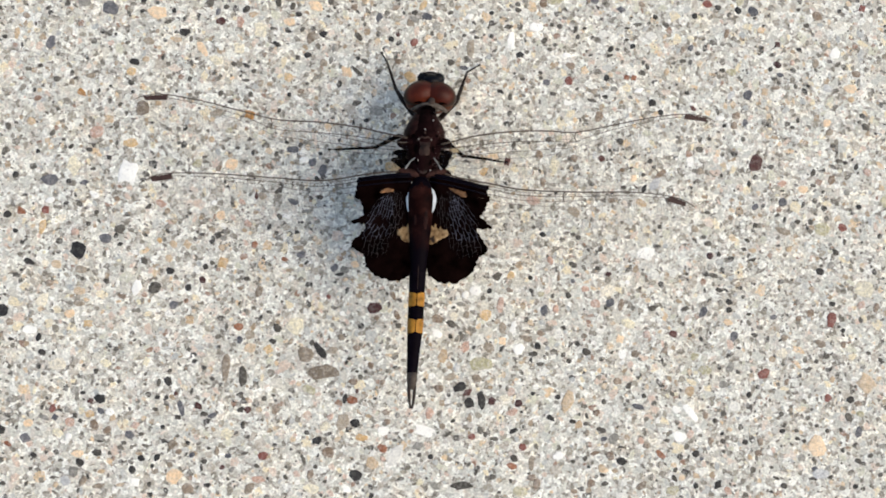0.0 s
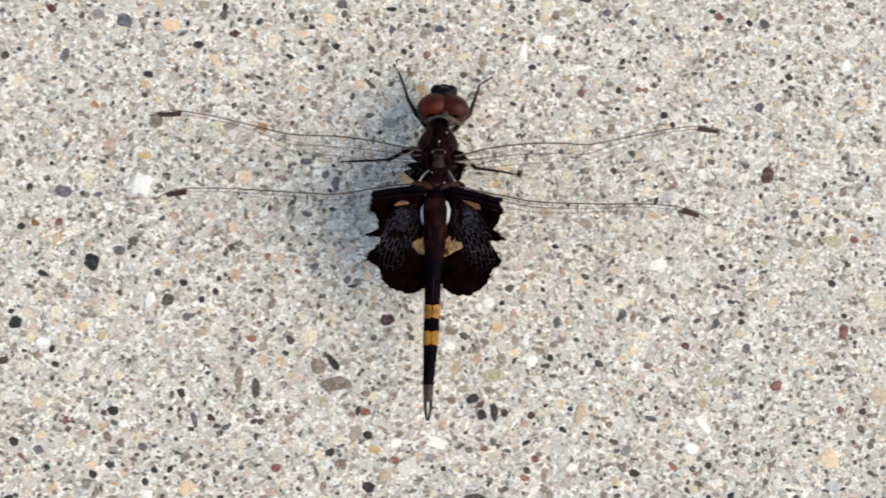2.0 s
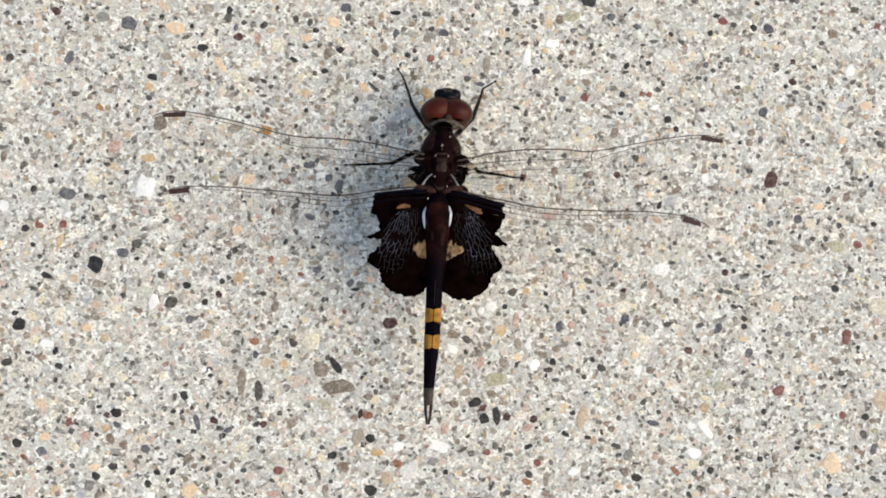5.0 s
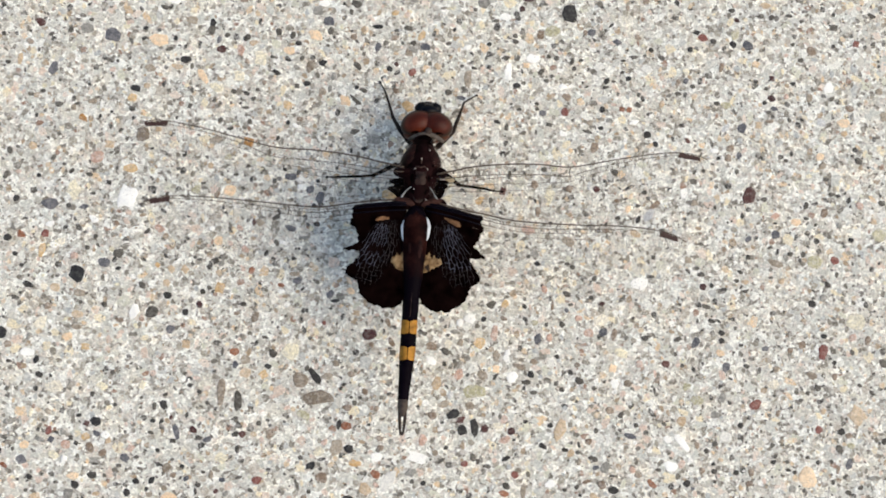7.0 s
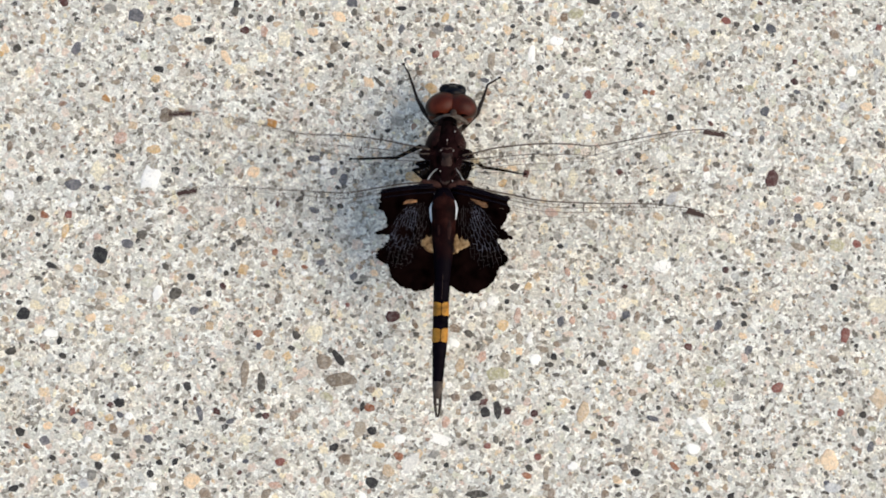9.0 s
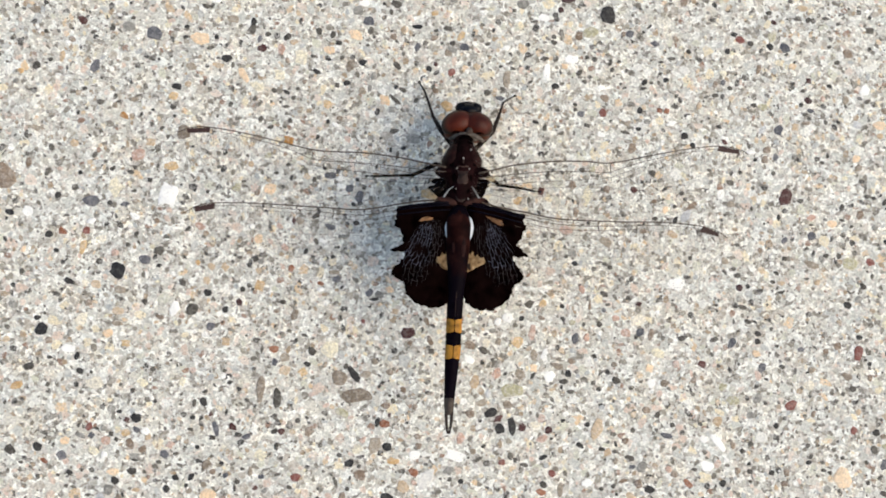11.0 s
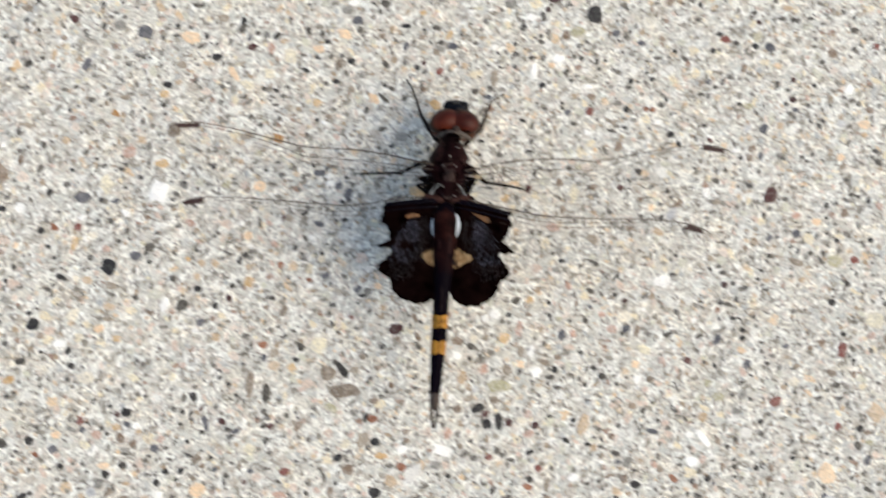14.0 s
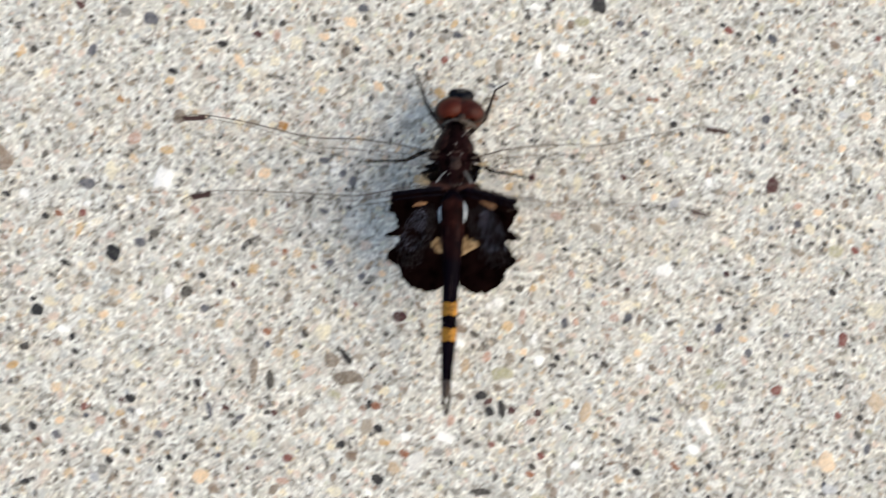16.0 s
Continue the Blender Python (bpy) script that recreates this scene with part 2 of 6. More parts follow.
STONE = {
    "black": stone_material("black_stone", (0.022, 0.023, 0.026), (0.045, 0.043, 0.042), 0.5, 0.05),
    "dark": stone_material("dark_grey_stone", (0.055, 0.051, 0.046), (0.125, 0.116, 0.102), 0.6, 0.10),
    "slate": stone_material("slate_stone", (0.085, 0.09, 0.11), (0.15, 0.15, 0.17), 0.6, 0.12),
    "brown": stone_material("brown_stone", (0.20, 0.145, 0.105), (0.30, 0.24, 0.19), 0.6, 0.25),
    "maroon": stone_material("maroon_stone", (0.05, 0.023, 0.025), (0.11, 0.05, 0.046), 0.6, 0.1),
    "rust": stone_material("rust_stone", (0.23, 0.095, 0.055), (0.33, 0.16, 0.10), 0.6, 0.15),
    "amber": stone_material("amber_stone", (0.36, 0.18, 0.055), (0.40, 0.22, 0.08), 0.5, 0.2),
    "brick": stone_material("brick_red_stone", (0.19, 0.07, 0.06), (0.24, 0.10, 0.085), 0.6, 0.12),
    "umber": stone_material("grey_umber_stone", (0.20, 0.165, 0.13), (0.27, 0.225, 0.18), 0.6, 0.22),
    "ochre": stone_material("ochre_stone", (0.55, 0.36, 0.17), (0.62, 0.46, 0.27), 0.6, 0.3, 0.8),
    "tan": stone_material("tan_stone", (0.50, 0.375, 0.245), (0.60, 0.48, 0.35), 0.6, 0.25, 0.8),
    "peach": stone_material("peach_stone", (0.80, 0.60, 0.40), (0.84, 0.66, 0.47), 0.6, 0.25, 0.6),
    "pale": stone_material("pale_stone", (0.72, 0.71, 0.69), (0.78, 0.77, 0.74), 0.6, 0.3, 0.6),
    "cream": stone_material("cream_stone", (0.74, 0.69, 0.53), (0.77, 0.72, 0.62)),
    "white": stone_material("white_quartz", (0.93, 0.93, 0.93), (0.95, 0.94, 0.92), 0.35, 0.05, 0.2),
    "grey": stone_material("grey_stone", (0.22, 0.215, 0.20), (0.34, 0.33, 0.31), 0.6, 0.22),
    "taupe": stone_material("taupe_stone", (0.27, 0.225, 0.175), (0.38, 0.33, 0.27), 0.6, 0.22),
    "olive": stone_material("olive_stone", (0.40, 0.38, 0.25), (0.52, 0.49, 0.36)),
    "pink": stone_material("pink_stone", (0.52, 0.34, 0.27), (0.54, 0.42, 0.37)),
    "lavender": stone_material("lavender_stone", (0.46, 0.47, 0.50), (0.60, 0.61, 0.63)),
}
CONCRETE, SAND, PALE_STONE, MEMBRANE = concrete_material(), sand_material(), pale_material(), membrane_material()
VEIN = plain_material("brown_vein", (0.085, 0.065, 0.048), 0.55, spec=0.15)
DARK_VEIN = plain_material("dark_vein", (0.0022, 0.0018, 0.0048), 0.5, spec=0.05)
NET_VEIN = plain_material("blue_grey_vein", (0.082, 0.084, 0.107), 0.45, spec=0.15, scale=300, spread=1.0)
NET_BROWN = plain_material("grey_brown_vein", (0.029, 0.024, 0.024), 0.5, spec=0.15, scale=330, spread=0.95)
STIGMA = plain_material("stigma_brown", (0.05, 0.026, 0.02), 0.5, spec=0.3)
SADDLE = plain_material("black_wing_patch", (0.0032, 0.0014, 0.0012), 0.7, scale=450, spread=0.9, bump=0.5, spec=0.0)
WINDOW = window_material()
STREAK = plain_material("orange_wing_streak", (0.20, 0.10, 0.042), 0.55, scale=620, spread=0.95, spec=0.2)
PALE = plain_material("pale_blue_membranule", (0.50, 0.54, 0.56), 0.5, scale=1200, spread=0.15, spec=0.3)
THORAX = plain_material("brown_thorax", (0.0072, 0.0025, 0.0026), 0.6, scale=520, spread=0.95, bump=0.9, spec=0.015)
THORAX_SIDE = plain_material("red_brown_thorax", (0.015, 0.0048, 0.0040), 0.55, scale=800, spread=0.8, bump=0.8, spec=0.06)
THORAX_RIDGE = plain_material("tan_ridge", (0.027, 0.0135, 0.0098), 0.5, scale=800, spread=0.85, spec=0.15)
ABDOMEN = plain_material("black_brown_abdomen", (0.0028, 0.0018, 0.0034), 0.5, scale=420, spread=0.8, bump=0.3, spec=0.015)
ABDOMEN_FRONT = abdomen_material()
YELLOW = plain_material("yellow_band", (0.33, 0.155, 0.02), 0.5, scale=900, spread=0.5, spec=0.15)
EYE = eye_material()
EYE_RIM = plain_material("tan_eye_rim", (0.075, 0.023, 0.010), 0.5, scale=1200, spread=0.6, spec=0.2)
FACE = plain_material("black_face", (0.002, 0.002, 0.004), 0.3, scale=900, spec=0.14)
LEG = plain_material("black_leg", (0.0022, 0.0014, 0.0014), 0.7, spec=0.0)
LEG_BROWN = plain_material("brown_leg", (0.014, 0.0085, 0.007), 0.5, spec=0.15)
HAIR = plain_material("grey_hair", (0.045, 0.033, 0.027), 0.8, spec=0.1)
CLAW = plain_material("brown_tail_end", (0.055, 0.04, 0.03), 0.5, spec=0.25)
CERCUS = plain_material("grey_brown_clasper", (0.028, 0.02, 0.016), 0.5, spec=0.2)
STRIPE = plain_material("pale_grey_stripe", (0.26, 0.265, 0.25), 0.6, scale=900, spread=0.5, spec=0.2)
CREAM_SPOT = plain_material("cream_flank_spot", (0.46, 0.38, 0.24), 0.6, scale=900, spread=0.4, spec=0.1)
NAPE = plain_material("pale_nape", (0.10, 0.085, 0.07), 0.7, spread=0.5, spec=0.1)
HINGE = plain_material("red_brown_hinge", (0.034, 0.0155, 0.012), 0.6, scale=1000, spread=0.85, bump=0.9, spec=0.05)
SPECK = plain_material("pale_speck", (0.30, 0.27, 0.24), 0.6, spec=0.2)
FUZZ = plain_material("pale_fuzz", (0.17, 0.145, 0.12), 0.8, spec=0.1)


# ---- building in millimetres ----
MM = 0.001
PIVOT = Vector((10.8, 32.0, 0.0))   # under the thorax, about which the body sways


def part(name, bm, material, parent, label="", smooth=True):
    """Links a bmesh, drawn in millimetres of the place, as one mesh under a thing or a part of the dragonfly."""
    for v in bm.verts:
        v.co = (v.co - PIVOT) * MM
    bmesh.ops.recalc_face_normals(bm, faces=bm.faces)
    mesh = bpy.data.meshes.new(name)
    bm.to_mesh(mesh)
    bm.free()
    mesh.materials.append(material)
    for p in mesh.polygons:
        p.use_smooth = smooth
    ob = new(name, mesh)
    ob.parent = parent
    return tagged(ob, label)


def loft(stations, sides=20, bm=None):
    """A closed body through ellipses: (x, y, z, half width, half height), set across y."""
    bm = bm or bmesh.new()
    rings = []
    for x, y, z, w, h in stations:
        rings.append([bm.verts.new((x + w * math.cos(a), y, z + h * math.sin(a))) for a in (2 * math.pi * k / sides for k in range(sides))])
    for a, b in zip(rings, rings[1:]):
        for k in range(sides):
            bm.faces.new((a[k], a[(k + 1) % sides], b[(k + 1) % sides], b[k]))
    bm.faces.new(rings[0])
    bm.faces.new(rings[-1][::-1])
    return bm


def eased(points, steps):
    """A smooth line (Catmull-Rom) through points."""
    pts = [Vector(p) for p in points]
    out = []
    for i in range(len(pts) - 1):
        p0, p1, p2, p3 = pts[max(i - 1, 0)], pts[i], pts[i + 1], pts[min(i + 2, len(pts) - 1)]
        for k in range(steps):
            t = k / steps
            out.append(0.5 * (2 * p1 + (p2 - p0) * t + (2 * p0 - 5 * p1 + 4 * p2 - p3) * t * t + (3 * p1 - p0 - 3 * p2 + p3) * t ** 3))
    return out + [pts[-1]]


def tube(bm, points, radii, sides=6):
    """A rod along points, with a radius at its start and end or at each point."""
    pts = [Vector(p) for p in points]
    if len(radii) == 2 and len(pts) != 2:
        radii = [radii[0] + (radii[1] - radii[0]) * k / (len(pts) - 1) for k in range(len(pts))]
    rings = []
    for i, p in enumerate(pts):
        d = (pts[min(i + 1, len(pts) - 1)] - pts[max(i - 1, 0)]).normalized()
        u = d.cross(Vector((0, 0, 1)))
        u = u.normalized() if u.length > 1e-4 else Vector((1, 0, 0))
        w = u.cross(d)
        rings.append([bm.verts.new(p + radii[i] * (u * math.cos(a) + w * math.sin(a))) for a in (2 * math.pi * k / sides for k in range(sides))])
    for a, b in zip(rings, rings[1:]):
        for k in range(sides):
            bm.faces.new((a[k], a[(k + 1) % sides], b[(k + 1) % sides], b[k]))
    bm.faces.new(rings[0])
    bm.faces.new(rings[-1][::-1])
    return bm


def ball(bm, centre, radii, turn=(0, 0, 0), u=20, v=14):
    m = Matrix.LocRotScale(Vector(centre), Euler([radians(a) for a in turn]), Vector(radii))
    bmesh.ops.create_uvsphere(bm, u_segments=u, v_segments=v, radius=1.0, matrix=m)
    return bm


def sheet(outline, z, thick, wave=0.0):
    """A thin plate in an outline, with an uneven face."""
    rim = [Vector(p) for p in outline]
    n = len(rim)
    xs, ys = [p.x for p in rim], [p.y for p in rim]
    step = 0.8
    grid = [Vector((min(xs) + step * (i + 0.5 * (j % 2)), min(ys) + step * j)) for i in range(int((max(xs) - min(xs)) / step) + 1) for j in range(int((max(ys) - min(ys)) / step) + 1)]
    inner = [p for p in grid if min((p - q).length for q in rim) > 0.3]
    points, _, faces, *_ = delaunay_2d_cdt(rim + inner, [(i, (i + 1) % n) for i in range(n)], [], 1, 1e-5)
    bm = bmesh.new()
    verts = [bm.verts.new((p.x, p.y, z + (wave * noise.noise(Vector((p.x * 0.7, p.y * 0.5, z))) if wave else 0.0))) for p in points]
    for f in faces:
        bm.faces.new([verts[k] for k in f])
    made = bmesh.ops.extrude_face_region(bm, geom=bm.faces[:])
    for g in made["geom"]:
        if isinstance(g, bmesh.types.BMVert):
            g.co.z += thick
    return bm


# ---- the setting: one sheet of washed concrete ----
def flat_ground():
    bm = bmesh.new()
    edges = [-300.0, -30.0, -3.0, -0.3, -0.06, 0.12, 0.3, 3.0, 30.0, 300.0]
    grid = [[bm.verts.new((x, y, 0)) for x in edges] for y in edges]
    for j in range(len(edges) - 1):
        for i in range(len(edges) - 1):
            bm.faces.new((grid[j][i], grid[j][i + 1], grid[j + 1][i + 1], grid[j + 1][i]))
    mesh = bpy.data.meshes.new("pavement")
    bm.to_mesh(mesh)
    bm.free()
    mesh.materials.append(CONCRETE)
    return tagged(new("pavement", mesh), "pale grey washed concrete with many small coloured pebbles", "pavement", kind="structure")


pavement = flat_ground()


# ---- the dragonfly ----
dragonfly = tagged(new("dragonfly"), "black and brown dragonfly with clear wings, perched on pale pebbled concrete", "dragonfly")
dragonfly.location = PIVOT * MM


def build_head():
    bm = ball(bmesh.new(), (12.3, 38.0, 7.2), (3.6, 2.3, 2.9))
    head = part("head", bm, THORAX, dragonfly, "dark head with large red-brown eyes")
    for x, y, s in ((10.55, 38.8, -1), (13.7, 38.65, 1)):
        part("eye", ball(bmesh.new(), (x, y, 8.3), (2.9, 2.2, 2.55), (0, 0, -19 * s), 30, 22), EYE, head, "glossy red-brown compound eye")
        part("eye_rim", ball(bmesh.new(), (x + s * 0.75, y - 1.35, 7.4), (1.6, 1.15, 2.2), (0, 0, -14 * s)), EYE_RIM, head, "orange-brown rear rim of the eye")
        slot = eased([(x - s * 0.1, y - 1.7, 9.95), (x + s * 0.6, y - 1.62, 9.95), (x + s * 1.2, y - 1.7, 9.5), (x + s * 1.7, y - 1.75, 9.0)], 4)
        part("eye_slot", tube(bmesh.new(), slot, [0.26, 0.1]), LEG, head, "black groove between the eye and its rim")
    bm = ball(bmesh.new(), (12.35, 41.0, 7.2), (2.3, 1.5, 2.2))
    ball(bm, (11.2, 41.6, 7.8), (1.15, 1.0, 1.1))
    ball(bm, (13.5, 41.55, 7.8), (1.15, 1.0, 1.1))
    ball(bm, (12.35, 42.0, 7.0), (1.7, 0.9, 1.2))
    part("face", bm, FACE, head, "glossy black face")
    part("neck", ball(bmesh.new(), (11.9, 36.4, 8.2), (3.0, 1.0, 1.6)), EYE_RIM, head, "tan neck behind the eyes")
    part("crown", ball(bmesh.new(), (12.3, 37.2, 10.2), (0.6, 0.7, 0.45)), HAIR, head, "small grey crown between the eyes")
    line = eased([(9.0, 35.9, 9.2), (10.4, 36.45, 9.8), (12.1, 36.7, 10.0), (13.6, 36.35, 9.8), (15.0, 35.6, 9.2)], 5)
    bm = tube(bmesh.new(), line, [0.16 + 0.34 * math.sin(math.pi * k / (len(line) - 1)) ** 0.5 for k in range(len(line))], 8)
    tube(bm, [(v.x, v.y - 0.55, v.z - 0.25) for v in line[5:-5]], [0.3, 0.3], 8)
    part("nape", bm, NAPE, head, "grey collar behind the eyes")
    for s in (-1, 1):
        bm = tube(bmesh.new(), [(12.4 + s * 0.6, 40.9, 8.9), (12.4 + s * 1.0, 42.0, 9.1), (12.4 + s * 1.3, 43.0, 8.9)], [0.06, 0.025], 5)
        part("antenna", bm, LEG, head)


def build_thorax():
    rows = [(11.5, 36.6, 9.2, 1.1, 1.3), (11.45, 36.0, 9.6, 1.5, 2.2), (11.35, 35.0, 9.7, 1.75, 3.0), (11.25, 34.0, 9.7, 2.15, 3.9), (11.15, 32.8, 9.7, 2.9, 4.7), (11.1, 31.6, 9.7, 3.35, 5.1),
            (11.05, 30.3, 9.7, 3.3, 5.2), (11.0, 28.8, 9.8, 3.0, 5.0), (10.9, 27.2, 10.0, 2.75, 4.7), (10.75, 25.6, 10.4, 2.45, 4.0), (10.6, 24.4, 11.0, 1.9, 3.0), (10.5, 23.6, 11.4, 1.2, 2.0)]
    thorax = part("thorax", loft(rows, 28), THORAX, dragonfly, "dark brown hairy thorax with pale side stripes")
    bm = tube(bmesh.new(), eased([(9.7, 30.0, 14.5), (10.3, 30.55, 14.8), (10.95, 30.45, 14.95), (11.5, 30.6, 14.85), (12.1, 30.2, 14.55)], 4), [0.13, 0.13])
    tube(bm, [(11.0, 32.2, 14.5), (11.0, 31.2, 14.85)], [0.07, 0.1])
    ball(bm, (11.0, 31.4, 14.75), (0.14, 0.4, 0.2))
    ball(bm, (12.4, 33.5, 13.2), (0.14, 0.24, 0.16))
    part("ridge", bm, THORAX_RIDGE, thorax, "pale tan ridge across the back")
    bm = loft([(11.0, 30.0, 14.55, 0.5, 0.2), (11.0, 29.75, 14.62, 0.85, 0.24), (10.97, 29.0, 14.66, 0.72, 0.27), (10.95, 28.3, 14.6, 0.9, 0.25), (10.92, 27.7, 14.5, 0.75, 0.22), (10.9, 27.3, 14.4, 0.4, 0.16)], 14)
    tube(bm, [(10.2, 29.9, 14.7), (10.35, 28.9, 14.75), (10.15, 27.9, 14.65)], [0.1, 0.08])
    tube(bm, [(11.8, 29.9, 14.7), (11.6, 28.9, 14.75), (11.75, 27.9, 14.65)], [0.1, 0.08])
    part("scutellum", bm, THORAX_RIDGE, thorax, "tan-brown plate between the wings")
    for line in ([(9.75, 27.5, 14.0), (8.9, 26.9, 13.9), (8.2, 26.0, 13.7), (7.75, 25.0, 13.6)], [(12.45, 27.4, 14.0), (13.05, 26.7, 13.9), (13.5, 25.9, 13.8), (14.1, 25.1, 13.6)]):
        part("side_stripe", tube(bmesh.new(), eased(line, 5), [0.08, 0.15]), STRIPE, thorax, "pale grey stripe at the wing's root")
    for s in (-1, 1):
        for y, z in ((29.9, 12.6), (24.9, 12.4)):
            bm = ball(bmesh.new(), (11.0 + s * 3.0, y, z), (1.5, 0.95, 1.2))
            ball(bm, (11.0 + s * 2.3, y - 0.7, z + 0.9), (0.9, 0.55, 0.6))
            part("wing_root", bm, THORAX, thorax)
    for s in (-1, 1):
        bm = ball(bmesh.new(), (10.75 + s * 1.6, 24.9, 13.7), (1.35, 0.55, 0.4), (0, 0, s * 25))
        ball(bm, (10.75 + s * 2.8, 25.15, 13.6), (1.2, 0.45, 0.36), (0, 0, s * 10))
        part("wing_hinge", bm, HINGE, thorax, "red-brown hinge of the hindwing")
        bm = ball(bmesh.new(), (10.9 + s * 1.8, 28.6, 13.6), (0.8, 1.2, 0.45))
        ball(bm, (10.9 + s * 2.4, 29.9, 13.6), (1.2, 0.45, 0.4), (0, 0, s * -15))
        part("wing_hinge", bm, THORAX, thorax, "dark brown hinge of the forewing")
    # raised black blobs that paint the shade of hollows beside the back plate
    for s in (-1, 1):
        bm = ball(bmesh.new(), (10.95 + s * 1.25, 28.9, 14.15), (0.32, 0.8, 0.3), (0, 0, s * 8))
        ball(bm, (10.85 + s * 1.0, 26.6, 14.05), (0.3, 0.6, 0.3), (0, 0, s * -20))
        ball(bm, (11.0 + s * 1.5, 31.0, 13.9), (0.7, 0.3, 0.3), (0, 0, s * -12))
        part("pit_shade", bm, LEG, thorax, "black bump painting the shade of a hollow beside the back plate")
    part("hind_plate", ball(bmesh.new(), (10.7, 25.9, 14.05), (0.9, 1.2, 0.25)), THORAX_RIDGE, thorax, "brown plate behind the wings")
    for x, y, z, r in ((12.35, 33.5, 13.75, 0.13), (11.0, 31.9, 14.85, 0.12), (9.9, 26.9, 14.45, 0.1), (11.9, 25.3, 14.5, 0.1), (10.0, 30.25, 14.75, 0.12), (12.0, 30.2, 14.75, 0.12)):
        part("speck", ball(bmesh.new(), (x, y, z), (r, r * 1.5, r), u=8, v=6), SPECK, thorax, "tiny pale speck")
    # hair as fine bristles on the sides and the front
    rng = random.Random(4)
    bm = bmesh.new()
    for _ in range(650):
        y, a = rng.uniform(26, 35.5), rng.choice((0, math.pi)) + rng.uniform(-0.6, 1.0)
        near = min(rows, key=lambda r: abs(r[1] - y))
        d = Vector((math.cos(a), rng.uniform(-0.4, 0.2), abs(math.sin(a))))
        p = Vector((near[0] + near[3] * 0.97 * math.cos(a), y, near[2] + near[4] * 0.97 * math.sin(a)))
        tube(bm, [p, p + d.normalized() * rng.uniform(0.4, 1.0)], [0.022, 0.008], 3)
    part("hair", bm, FUZZ, thorax, "short pale hairs")["kind"] = "stuff"
    bm = ball(bmesh.new(), (11.65, 35.45, 11.3), (1.3, 0.8, 0.95))
    ball(bm, (11.6, 34.7, 11.9), (1.15, 0.6, 0.8))
    part("pronotum", bm, LEG, thorax, "black knob behind the head")
    for s in (-1, 1):
        bm = ball(bmesh.new(), (11.0 + s * 2.9, 27.7, 9.4), (1.4, 1.8, 2.6))
        ball(bm, (11.0 + s * 3.6, 28.7, 9.8), (1.3, 0.55, 1.4))
        part("flank", bm, LEG, thorax, "black side of the thorax")
        bm = loft([(11.1 + s * 1.2, 34.6, 10.2, 0.75, 2.5), (11.1 + s * 1.55, 33.3, 10.5, 1.3, 3.35), (11.1 + s * 1.75, 32.0, 10.6, 1.65, 3.75), (11.1 + s * 1.8, 30.9, 10.4, 1.5, 3.6), (11.05 + s * 1.9, 30.2, 10.4, 0.7, 2.6)], 14)
        part("shoulder", bm, THORAX_SIDE, thorax, "red-brown shoulder of the thorax")
    part("flank_spot", ball(bmesh.new(), (16.1, 29.5, 8.6), (0.85, 0.42, 0.5), (0, 0, -10)), CREAM_SPOT, thorax, "cream spot on the side")
    return thorax


ABDOMEN_ROWS = [(10.5, 24.4, 13.10, 0.8, 0.8), (10.5, 23.6, 13.20, 1.35, 1.5), (10.45, 22.5, 13.20, 1.95, 1.9), (10.45, 21, 13.20, 2.2, 2.0), (10.45, 18.5, 13.20, 2.1, 1.9), (10.43, 15.8, 13.20, 1.92, 1.78),
                (10.38, 13.6, 13.20, 1.7, 1.6), (10.32, 11.8, 13.20, 1.52, 1.45), (10.25, 9.9, 13.10, 1.38, 1.3), (10.1, 5.7, 12.91, 1.27, 1.2), (10, 1.6, 12.64, 1.27, 1.15), (9.88, -1.2, 12.43, 1.2, 1.1),
                (9.7, -4.6, 12.20, 0.98, 0.95), (9.57, -7.4, 11.98, 0.85, 0.84), (9.55, -8.6, 11.94, 0.74, 0.72), (9.54, -9.1, 11.92, 0.5, 0.5)]


def abdomen_at(y):
    for a, b in zip(ABDOMEN_ROWS, ABDOMEN_ROWS[1:]):
        if b[1] <= y <= a[1]:
            k = (a[1] - y) / (a[1] - b[1])
            return [p + (q - p) * k for p, q in zip(a, b)]
    return list(ABDOMEN_ROWS[-1])


